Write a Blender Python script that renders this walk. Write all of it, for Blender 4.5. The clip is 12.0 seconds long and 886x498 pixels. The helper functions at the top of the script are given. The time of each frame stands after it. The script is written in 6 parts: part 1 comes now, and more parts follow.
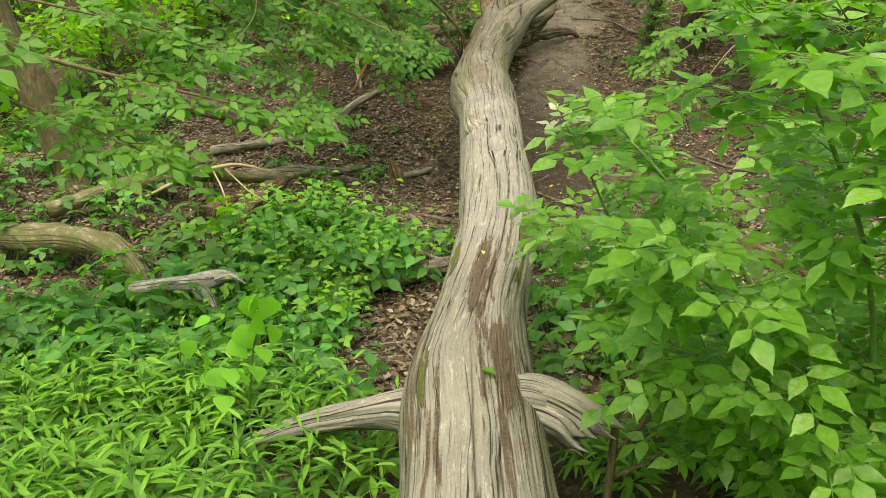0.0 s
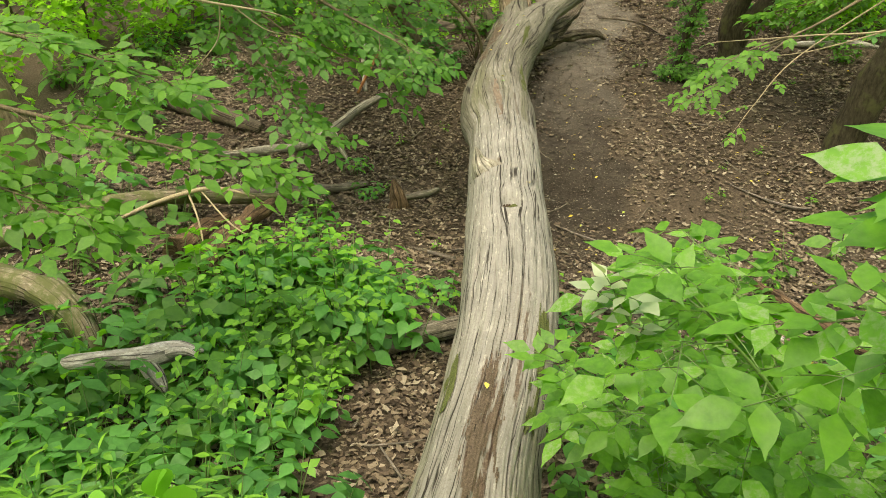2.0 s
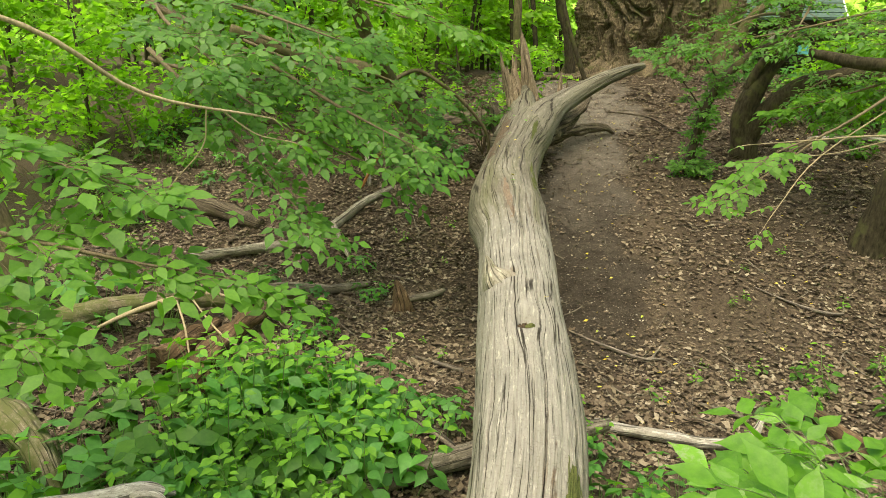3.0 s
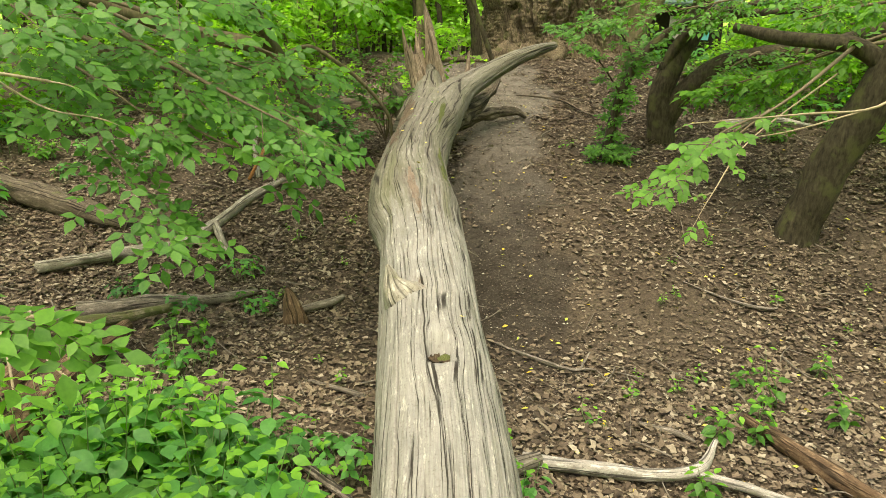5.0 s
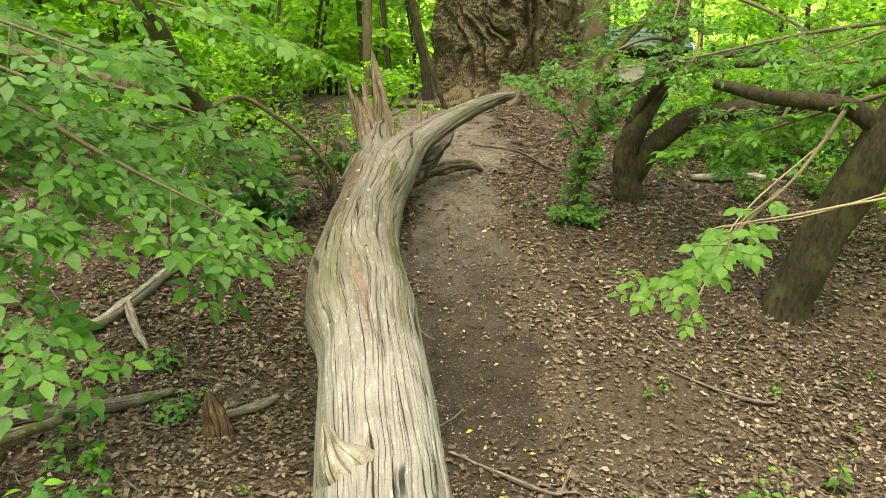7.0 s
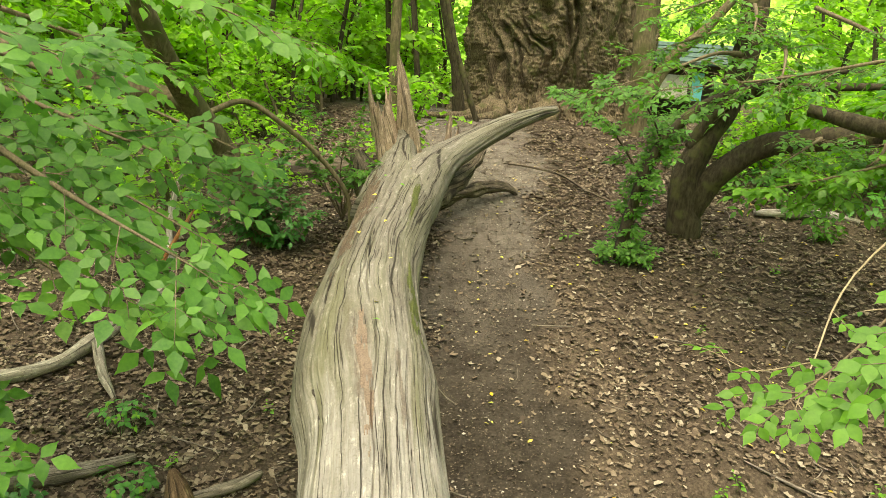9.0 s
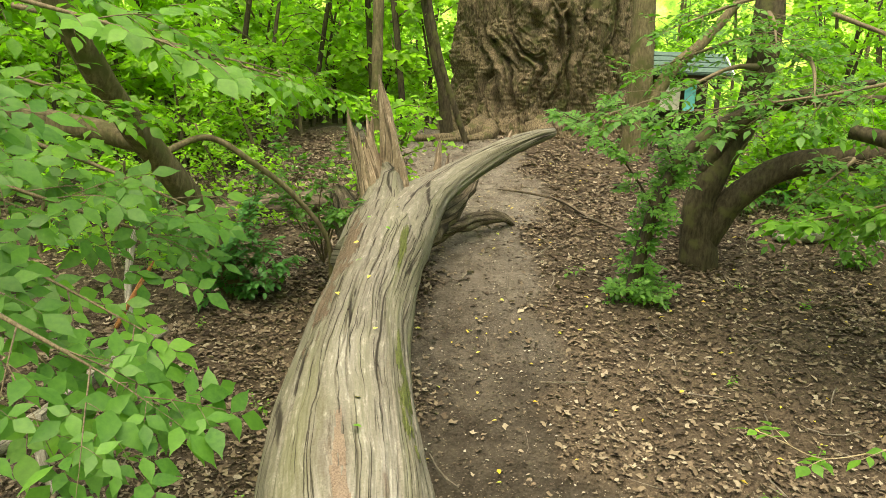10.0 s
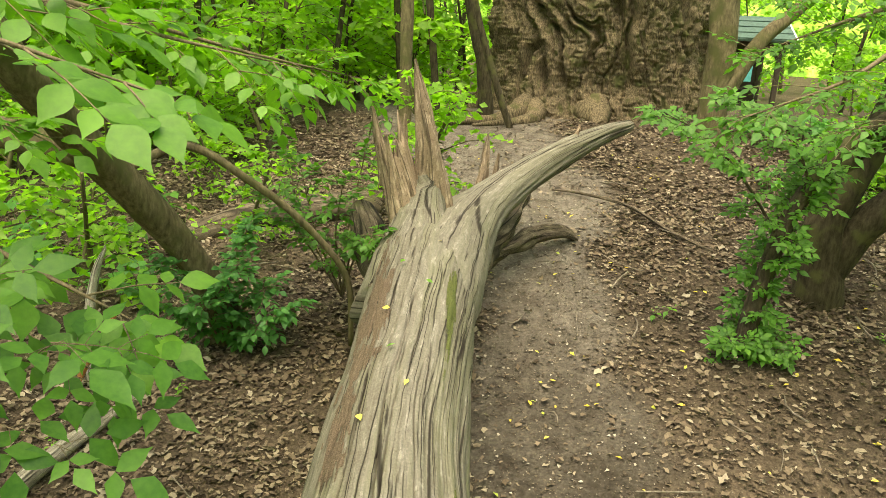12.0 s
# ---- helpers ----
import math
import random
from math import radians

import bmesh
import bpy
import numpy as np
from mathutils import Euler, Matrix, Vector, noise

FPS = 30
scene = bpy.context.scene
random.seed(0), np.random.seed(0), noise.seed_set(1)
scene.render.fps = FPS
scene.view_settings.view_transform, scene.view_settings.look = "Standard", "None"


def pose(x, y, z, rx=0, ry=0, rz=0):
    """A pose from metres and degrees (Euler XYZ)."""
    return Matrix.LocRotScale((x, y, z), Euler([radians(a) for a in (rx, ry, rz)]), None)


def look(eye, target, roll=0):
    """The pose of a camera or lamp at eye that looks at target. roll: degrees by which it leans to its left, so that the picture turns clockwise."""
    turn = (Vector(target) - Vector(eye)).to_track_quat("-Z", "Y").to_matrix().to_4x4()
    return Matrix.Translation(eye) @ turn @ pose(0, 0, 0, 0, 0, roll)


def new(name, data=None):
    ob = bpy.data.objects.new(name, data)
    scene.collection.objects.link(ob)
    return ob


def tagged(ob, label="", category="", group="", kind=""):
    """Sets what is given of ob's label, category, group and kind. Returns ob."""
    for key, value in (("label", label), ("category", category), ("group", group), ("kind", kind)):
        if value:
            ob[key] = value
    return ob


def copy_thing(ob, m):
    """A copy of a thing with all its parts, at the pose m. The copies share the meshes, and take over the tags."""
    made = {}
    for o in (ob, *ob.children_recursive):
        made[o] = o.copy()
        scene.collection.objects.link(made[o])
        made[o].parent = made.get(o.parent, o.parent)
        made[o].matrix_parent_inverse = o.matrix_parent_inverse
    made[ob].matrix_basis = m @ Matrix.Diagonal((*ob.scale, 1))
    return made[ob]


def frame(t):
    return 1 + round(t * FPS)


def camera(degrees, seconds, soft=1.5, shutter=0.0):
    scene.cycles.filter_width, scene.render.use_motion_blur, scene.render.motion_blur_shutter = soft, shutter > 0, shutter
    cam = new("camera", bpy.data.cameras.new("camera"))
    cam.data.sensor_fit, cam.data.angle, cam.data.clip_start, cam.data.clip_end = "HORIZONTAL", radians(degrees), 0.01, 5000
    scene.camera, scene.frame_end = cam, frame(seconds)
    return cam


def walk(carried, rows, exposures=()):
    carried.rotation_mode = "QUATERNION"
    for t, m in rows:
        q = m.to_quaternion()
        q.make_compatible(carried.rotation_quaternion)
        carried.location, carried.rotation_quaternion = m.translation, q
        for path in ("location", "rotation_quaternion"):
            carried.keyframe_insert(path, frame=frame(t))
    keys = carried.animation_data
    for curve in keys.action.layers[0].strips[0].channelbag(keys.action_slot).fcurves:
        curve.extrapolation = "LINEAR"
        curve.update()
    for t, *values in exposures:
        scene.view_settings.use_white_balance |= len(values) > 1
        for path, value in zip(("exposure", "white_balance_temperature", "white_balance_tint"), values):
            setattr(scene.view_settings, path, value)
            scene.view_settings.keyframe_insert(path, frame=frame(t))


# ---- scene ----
cam = camera(63.2, 12.0, 0.6)
PATH = [
    (0, (-0.037, 0.119, 1.508), (-0.024, 1.972, 0.755), -1.3),
    (0.5, (-0.054, 0.497, 1.415), (-0.105, 2.347, 0.657), -3.4),
    (1, (-0.018, 0.887, 1.493), (-0.31, 2.665, 0.624), -6.3),
    (1.5, (0.016, 1.221, 1.58), (-0.004, 3.036, 0.74), -0.8),
    (2, (0.047, 1.239, 1.718), (0.029, 3.07, 0.915), 0.4),
    (2.5, (-0.003, 1.48, 1.771), (-0.055, 3.371, 1.121), 1.3),
    (2.7, (0.001, 1.612, 1.761), (-0.036, 3.518, 1.156), 0.3),
    (4.3, (0.049, 2.386, 1.659), (0.103, 4.304, 1.097), 3.1),
    (4.5, (0.056, 2.48, 1.636), (0.149, 4.387, 1.042), 2.6),
    (5, (0.11, 2.795, 1.538), (0.328, 4.687, 0.927), 1.2),
    (5.5, (0.149, 3.163, 1.457), (0.403, 5.034, 0.797), 2.5),
    (6, (0.17, 3.656, 1.522), (0.537, 5.516, 0.883), 2.6),
    (6.5, (0.163, 3.878, 1.671), (0.561, 5.76, 1.125), 2.6),
    (6.7, (0.177, 3.877, 1.699), (0.561, 5.766, 1.165), 2.5),
    (8.3, (0.262, 4.632, 1.668), (0.553, 6.556, 1.204), -0.1),
    (8.5, (0.301, 4.813, 1.69), (0.589, 6.733, 1.211), 1.2),
    (9, (0.336, 5.123, 1.685), (0.641, 7.034, 1.179), 4.2),
    (9.5, (0.373, 5.536, 1.765), (0.684, 7.458, 1.309), 1.6),
    (10, (0.436, 5.972, 1.77), (0.766, 7.888, 1.301), 2.5),
    (10.5, (0.457, 6.336, 1.806), (0.74, 8.242, 1.267), 3.6),
    (11, (0.424, 6.837, 1.829), (0.705, 8.743, 1.291), 3.1),
    (11.5, (0.39, 7.229, 1.862), (0.66, 9.133, 1.314), 3.0),
    (12, (0.468, 7.725, 1.922), (0.739, 9.623, 1.351), 2.6),
]
walk(cam, [(t, look(eye, target, roll)) for t, eye, target, roll in PATH], [(0.0, 0.86, 7800, 4), (2.5, 0.8, 7800, 4), (4.5, 0.96, 7700, 4), (6.0, 0.98, 7700, 4), (6.7, 1.06, 7800, 4), (8.5, 1.16, 8000, 3), (9.6, 1.12, 8000, 4), (10.5, 1.26, 8000, 4), (12.0, 1.24, 8200, 3)])

# ---- world and light: bright overcast sky over a wood ----
world = bpy.data.worlds.new("sky")
scene.world = world
world.use_nodes = True
wn = world.node_tree.nodes
sky = wn.new("ShaderNodeTexSky")
sky.sky_type = "NISHITA"
sky.sun_disc = False
sky.sun_elevation = radians(72)
sky.sun_rotation = radians(205)
sky.air_density, sky.dust_density, sky.ozone_density = 1.0, 4.0, 0.6
wn["Background"].inputs["Strength"].default_value = 0.15
world.node_tree.links.new(sky.outputs[0], wn["Background"].inputs["Color"])
sun_data = bpy.data.lights.new("sun", "SUN")
sun_data.energy, sun_data.angle, sun_data.color = 2.5, radians(75), (1.0, 0.97, 0.9)
sun = new("sun", sun_data)
SUN_FROM = Vector((-0.16, -0.25, 0.95))
sun.matrix_world = look(SUN_FROM * 30, (0, 0, 0))


# ---- numeric helpers ----
def hashed(ix, iy, iz):
    h = (ix * 374761393 + iy * 668265263 + iz * 2147483647 + 1013904223) & 0xFFFFFFFF
    h = ((h ^ (h >> 13)) * 1274126177) & 0xFFFFFFFF
    return ((h ^ (h >> 16)) & 0xFFFF) / 65535.0


def vnoise(x, y, z=0.0):
    """Value noise in -1..1 on arrays."""
    x, y, z = np.broadcast_arrays(np.asarray(x, float), np.asarray(y, float), np.asarray(z, float))
    i, j, k = (np.floor(a).astype(np.int64) for a in (x, y, z))
    u, v, w = (a - np.floor(a) for a in (x, y, z))
    u, v, w = (a * a * (3 - 2 * a) for a in (u, v, w))
    total = 0.0
    for di in (0, 1):
        for dj in (0, 1):
            for dk in (0, 1):
                weight = (u if di else 1 - u) * (v if dj else 1 - v) * (w if dk else 1 - w)
                total = total + weight * hashed(i + di, j + dj, k + dk)
    return 2 * total - 1


def fbm(x, y, z=0.0, octaves=4, gain=0.5):
    total, amp, f = 0.0, 1.0, 1.0
    for o in range(octaves):
        total = total + amp * vnoise(np.asarray(x) * f + 17.3 * o, np.asarray(y) * f - 9.1 * o, np.asarray(z) * f + 3.7 * o)
        amp, f = amp * gain, f * 2.03
    return total


def smooth(a, lo, hi):
    t = np.clip((np.asarray(a, float) - lo) / (hi - lo), 0, 1)
    return t * t * (3 - 2 * t)


def unit(a):
    a = np.asarray(a, float)
    return a / np.maximum(np.linalg.norm(a, axis=-1, keepdims=True), 1e-9)


def spline(points, n):
    """Catmull-Rom through rows of any width, n samples."""
    p = np.asarray(points, float)
    p = np.vstack([2 * p[0] - p[1], p, 2 * p[-1] - p[-2]])
    s = np.linspace(0, len(p) - 3 - 1e-6, n)
    i = s.astype(int)
    t = (s - i)[:, None]
    a, b, c, d = p[i], p[i + 1], p[i + 2], p[i + 3]
    return 0.5 * (2 * b + (c - a) * t + (2 * a - 5 * b + 4 * c - d) * t * t + (3 * b - a - 3 * c + d) * t ** 3)


# ---- the shape of the ground: a gully between two banks, a mound beyond ----
BANK = ((-400, 0.3), (-8, 0.1), (-3, -0.25), (0, -0.62), (2.5, -0.95), (4.5, -1.15), (6, -1.22), (7.5, -1.28), (8.5, -1.33),
        (9.2, -1.32), (9.8, -1.15), (10.5, -0.93), (11, -0.79), (11.6, -0.62), (12.3, -0.48), (13, -0.28), (14, -0.12),
        (14.8, 0.05), (16.4, 0.25), (18.2, 0.7), (20, 0.75), (27, 0.3), (40, 0.0), (400, 0.0))
BANK_Y, BANK_Z = (np.array(a, float) for a in zip(*BANK))


def ground_z(x, y):
    x, y = np.asarray(x, float), np.asarray(y, float)
    v = y + 0.3 * np.clip(x - 1.5, -5, 5)
    z = sum(np.interp(v + d, BANK_Y, BANK_Z) for d in (-0.4, 0.0, 0.4)) / 3
    z = z + 0.55 * np.exp(-((x + 5) ** 2 + (y - 9) ** 2) / 6)
    return z


def path_x(y):
    return np.interp(y, [7, 9, 10.9, 12.1, 13.4, 14.5, 16, 18, 22], [1.5, 1.55, 1.75, 1.95, 2.15, 2.3, 2.4, 2.4, 1.6])


def trodden(x, y):
    """1 on the bare trodden path beside the log, 0 in the litter."""
    x, y = np.asarray(x, float), np.asarray(y, float)
    half = np.interp(y, [7, 9, 11, 13, 15, 18], [0.35, 0.55, 0.75, 0.75, 0.85, 1.6])
    edge = np.abs(x - path_x(y)) / half + 0.35 * fbm(x * 1.7, y * 1.7, 4.0, 3)
    return (1 - smooth(edge, 0.6, 1.15)) * smooth(y, 7.0, 9.5) * (1 - smooth(y, 19, 23))


# ---- mesh helpers ----
def raw(name, verts, faces, uv=None, shade=True):
    """A mesh from a vertex array and one or more arrays of faces."""
    verts = np.asarray(verts, np.float32)
    blocks = faces if isinstance(faces, (list, tuple)) else [faces]
    blocks = [np.asarray(b, np.int32) for b in blocks if len(b)]
    me = bpy.data.meshes.new(name)
    me.vertices.add(len(verts))
    me.vertices.foreach_set("co", verts.ravel())
    loops = np.concatenate([b.ravel() for b in blocks])
    sizes = np.concatenate([np.full(len(b), b.shape[1], np.int32) for b in blocks])
    me.loops.add(len(loops))
    me.loops.foreach_set("vertex_index", loops)
    me.polygons.add(len(sizes))
    me.polygons.foreach_set("loop_start", np.concatenate([[0], np.cumsum(sizes)[:-1]]).astype(np.int32))
    if uv is not None:
        layer = me.uv_layers.new(name="grain")
        layer.data.foreach_set("uv", np.asarray(uv, np.float32)[loops].ravel())
    me.update(calc_edges=True)
    me.validate()
    if shade:
        me.polygons.foreach_set("use_smooth", np.ones(len(me.polygons), bool))
    return me


def thing(name, place, label, category, group="", kind=""):
    ob = new(name)
    ob.empty_display_size = 0.1
    ob.location = place
    return tagged(ob, label, category, group, kind)


def part(name, mesh, material, parent=None, label=""):
    ob = new(name, mesh)
    if len(mesh.materials) == 0:
        mesh.materials.append(material)
    ob.parent = parent
    return tagged(ob, label)


def grid_faces(rows, cols, closed=True):
    r = np.arange(rows - 1)[:, None]
    c = np.arange(cols if closed else cols - 1)[None, :]
    n = (c + 1) % cols
    return np.stack(np.broadcast_arrays(r * cols + c, r * cols + n, (r + 1) * cols + n, (r + 1) * cols + c), -1).reshape(-1, 4)


def frames_along(c):
    """Tangent, side and up along a centre line."""
    t = unit(np.gradient(c, axis=0))
    ref = np.array([0, 0, 1.0]) if abs(t[:, 2]).mean() < 0.8 else np.array([0.3, 1.0, 0])
    side = unit(np.cross(t, ref))
    return t, side, unit(np.cross(side, t))


def tube(points, n=12, segs=8, rough=0.0, rough_scale=6.0, seed=0.0, flatten=1.0, angles=None, relief=None):
    """A tapered limb: rows of x, y, z, radius. Returns verts, faces, uv."""
    p = spline(points, n)
    c, r = p[:, :3], np.maximum(p[:, 3], 0.0012)
    t, side, up = frames_along(c)
    a = np.linspace(0, 2 * math.pi, segs, endpoint=False) if angles is None else angles
    along = np.concatenate([[0], np.cumsum(np.linalg.norm(np.diff(c, axis=0), axis=1))])
    rr = r[:, None] * np.ones_like(a)[None, :]
    if rough:
        rr = rr * (1 + rough * fbm(np.cos(a)[None, :] * 1.3 + seed, np.sin(a)[None, :] * 1.3 + seed, (along * rough_scale)[:, None], 3))
    if relief is not None:
        rr = rr + relief(a[None, :], along[:, None], c)
    v = c[:, None, :] + rr[..., None] * (np.cos(a)[None, :, None] * side[:, None, :] + flatten * np.sin(a)[None, :, None] * up[:, None, :])
    m = len(a)
    verts = np.vstack([v.reshape(-1, 3), c[0], c[-1]])
    uv = np.vstack([np.stack(np.broadcast_arrays((np.abs(a - math.pi) if angles is None else a)[None, :] * r.mean(), along[:, None]), -1).reshape(-1, 2), [[0, 0], [0, along[-1]]]])
    k = np.arange(m)
    e0 = np.stack([np.full(m, n * m), (k + 1) % m, k], -1)
    e1 = np.stack([np.full(m, n * m + 1), (n - 1) * m + k, (n - 1) * m + (k + 1) % m], -1)
    return verts, grid_faces(n, m), np.vstack([e0, e1]), uv


def tubes_mesh(name, limbs, base=(0, 0, 0)):
    """Several tubes (from tube()) joined into one mesh, moved so that base is the origin."""
    vs, qs, ts, us, o = [], [], [], [], 0
    for v, q, t, u in limbs:
        vs.append(v - np.asarray(base, float)), qs.append(q + o), ts.append(t + o), us.append(u)
        o += len(v)
    return raw(name, np.vstack(vs), [np.vstack(qs), np.vstack(ts)], np.vstack(us))


# ---- leaves ----
def leaf_shape(widths, droop=0.18, fold=0.25, teeth=0.0):
    """A leaf one unit long: widths at even steps from base to tip."""
    n = len(widths)
    v, f = [(0, 0, 0)], []
    for i, w in enumerate(widths):
        x = (i + 1) / (n + 1)
        w = w * (1 + teeth * (1 if i % 2 else -1))
        z = -droop * x * x
        v += [(x, w, z + fold * w), (x, 0, z), (x, -w, z + fold * w)]
    v.append((1, 0, -droop))
    f += [(0, 2, 1), (0, 3, 2)]
    for i in range(n - 1):
        a, b = 1 + 3 * i, 4 + 3 * i
        f += [(a, a + 1, b), (a + 1, b + 1, b), (a + 1, a + 2, b + 1), (a + 2, b + 2, b + 1)]
    a = 1 + 3 * (n - 1)
    f += [(a, a + 1, a + 3), (a + 1, a + 2, a + 3)]
    return np.array(v, float), np.array(f, int)


OVATE = leaf_shape((0.2, 0.3, 0.26, 0.13))
POINTED = leaf_shape((0.15, 0.26, 0.3, 0.26, 0.16, 0.06), droop=0.16, fold=0.14)
LEAFLET = leaf_shape((0.15, 0.245, 0.235, 0.15, 0.05), droop=0.13, fold=0.14, teeth=0.06)
TOOTHED = leaf_shape((0.22, 0.32, 0.26, 0.12), teeth=0.05, droop=0.14, fold=0.12)
FINE_TOOTHED = leaf_shape((0.14, 0.25, 0.3, 0.27, 0.19, 0.08), teeth=0.035, droop=0.28)
LANCE = leaf_shape((0.09, 0.085), droop=0.4, fold=0.4)
HEART = leaf_shape((0.38, 0.47, 0.45, 0.37, 0.25, 0.11), droop=0.25, fold=0.15)
SIMPLE = leaf_shape((0.27,), droop=0.15)
FLAKE = (np.array([(0, 0, 0), (0.5, 0.36, 0.16), (1, 0, -0.04), (0.42, -0.38, 0.13)]), np.array([(0, 2, 1), (0, 3, 2)]))


LITTER_LEAF = (np.array([(0, 0, 0), (0.34, 0.33, 0.13), (0.52, 0.14, 0.02), (1.0, 0.1, 0.06), (0.68, -0.3, 0.05), (0.3, -0.24, 0.12)]),
               np.array([(0, 2, 1), (0, 5, 2), (2, 5, 4), (2, 4, 3)]))


def leaves(shape, at, axis, normal, size):
    """Leaves as one block of verts and faces."""
    at, axis, normal, size = (np.asarray(a, float) for a in (at, axis, normal, size))
    axis = unit(axis)
    across = unit(np.cross(normal, axis))
    up = np.cross(axis, across)
    sv, sf = shape
    v = at[:, None] + size[:, None, None] * (sv[None, :, 0:1] * axis[:, None] + sv[None, :, 1:2] * across[:, None] + sv[None, :, 2:3] * up[:, None])
    f = sf[None] + (np.arange(len(at)) * len(sv))[:, None, None]
    return v.reshape(-1, 3), f.reshape(-1, 3)


class Foliage:
    """Gathers the leaves and twigs of one plant."""

    def __init__(self, seed):
        self.rng = np.random.default_rng(seed)
        self.limbs, self.rows, self.tips = [], [], []
        self.leaflets = 1
        self.face = np.zeros(3)

    def limb(self, points, n=8, segs=5, rough=0.0):
        self.limbs.append(tube(points, n, segs, rough))
        return spline(points, n)[:, :3]

    def leaf(self, at, axis, normal, size):
        # leaf blades turn to the open side where the light comes in
        normal = np.asarray(normal, float) + self.face
        if self.face.any():
            up = unit(normal)
            axis = unit(axis)
            axis = axis - 0.85 * up * float(axis @ up)
        if self.leaflets == 1:
            self.rows.append((*at, *axis, *normal, size))
            return
        # a stalk with three or five leaflets in one plane
        g = self.rng
        axis = unit(axis)
        side = unit(np.cross(normal, axis))
        hub = np.asarray(at, float) + axis * size * 0.55
        self.limbs.append(tube([(*at, 0.0016), (*(0.5 * (at + hub) + [0, 0, 0.03 * size]), 0.0014), (*(hub + 0.3 * size * axis), 0.0012)], 3, 3))
        for k in range(self.leaflets):
            pair, sign = (k + 1) // 2, (1 if k % 2 else -1)
            d = axis if k == 0 else 0.45 * axis + sign * 0.9 * side
            p = hub + 0.32 * size * axis if k == 0 else hub - (pair - 1) * 0.45 * size * axis
            self.rows.append((*p, *(d + g.normal(0, 0.1, 3)), *(np.asarray(normal) + g.normal(0, 0.14, 3)), size * g.uniform(0.8, 1.08) * (1.08 if k == 0 else 0.92)))

    def twig(self, start, direction, length, size, pairs, droop=0.25, r=0.004, spread=0.9, forks=0):
        """A twig with pairs of leaves and one at its tip; forks: side twigs."""
        g = self.rng
        d = unit(direction)
        for k in range(forks):
            s = g.uniform(0.15, 0.75)
            out = unit(np.cross(d, [0, 0, 1.0]) + 1e-6) * (1 if k % 2 else -1)
            self.twig(np.asarray(start) + d * length * s, d * 0.6 + out * g.uniform(0.4, 0.9) + [0, 0, g.normal(0, 0.35)], length * g.uniform(0.5, 0.8), size, pairs, droop, r * 0.7, spread)
        mid = np.asarray(start) + d * length * 0.5 + [0, 0, -0.05 * length * droop]
        end = np.asarray(start) + d * length + [0, 0, -0.35 * length * droop]
        c = self.limb([(*start, r), (*mid, r * 0.7), (*end, r * 0.3)], 5, 4)
        side = unit(np.cross(d, [0, 0, 1.0]) + 1e-6)
        for k in range(pairs):
            s = (k + 1) / (pairs + 0.6)
            p = c[min(4, int(s * 4))] * (1 - (s * 4) % 1) + c[min(4, int(s * 4) + 1)] * ((s * 4) % 1)
            for sign in (-1, 1):
                if g.random() < 0.06:
                    continue
                ax = d * 0.65 + side * sign * spread + [0, 0, -droop * g.uniform(0.3, 1.5)] + g.normal(0, 0.16, 3)
                nm = np.array([0, 0, 1.0]) + g.normal(0, 0.3, 3)
                self.leaf(p, ax, nm, size * g.uniform(0.65, 1.1))
        self.leaf(end, d + [0, 0, -droop], np.array([0, 0, 1.0]) + g.normal(0, 0.25, 3), size * g.uniform(0.9, 1.2))

    def bough(self, points, twigs, length, size, pairs, start=0.2, droop=0.3, segs=6, flat=0.35, r=0.004, forks=0):
        """A bough with twigs on both sides."""
        g = self.rng
        c = self.limb(points, 16, segs, 0.08)
        t = unit(np.gradient(c, axis=0))
        for k in range(twigs):
            s = start + (1 - start) * (k + g.random() * 0.7) / twigs
            i = min(15, int(s * 15.99))
            side = unit(np.cross(t[i], [0, 0, 1.0]) + 1e-6)
            d = t[i] * g.uniform(0.4, 1.0) + side * (1 if k % 2 else -1) * g.uniform(0.5, 1.1) + np.array([0, 0, 1]) * g.normal(-0.05, flat)
            self.twig(c[i], d, length * g.uniform(0.5, 1.15), size, pairs, droop, r, forks=forks)
        self.twig(c[-1], t[-1], length * 0.7, size, pairs, droop, r, forks=forks)

    def build(self, name, place, label, category, wood, leaf_material, shape=OVATE, group="", kind="", foliage="foliage", stem="stem"):
        root = thing(name, place, label, category, group, kind)
        if self.limbs:
            tagged(part(stem, tubes_mesh(stem, self.limbs, place), wood, root), kind="stuff")
        if self.rows:
            a = np.array(self.rows)
            v, f = leaves(shape, a[:, 0:3], a[:, 3:6], a[:, 6:9], a[:, 9])
            tagged(part(foliage, raw(foliage, v - np.asarray(place, float), f), leaf_material, root), kind="stuff")
        if self.tips:
            a = np.array(self.tips)
            v, f = leaves(shape, a[:, 0:3], a[:, 3:6], a[:, 6:9], a[:, 9])
            tagged(part("young_foliage", raw("young_foliage", v - np.asarray(place, float), f), LEAF_TIP, root, "fresh lime-green tip leaves"), kind="stuff")
        return root


# ---- materials ----
def material(name):
    m = bpy.data.materials.new(name)
    m.use_nodes = True
    nt = m.node_tree
    return m, nt, nt.nodes["Principled BSDF"]


def node(nt, kind, **values):
    n = nt.nodes.new(kind)
    for key, value in values.items():
        n.inputs[key.replace("_", " ")].default_value = value
    return n


def ramp(nt, fac, stops):
    n = nt.nodes.new("ShaderNodeValToRGB")
    el = n.color_ramp.elements
    while len(el) < len(stops):
        el.new(0.5)
    for e, (pos, col) in zip(el, stops):
        e.position, e.color = pos, (*col, 1)
    nt.links.new(fac, n.inputs["Fac"])
    return n


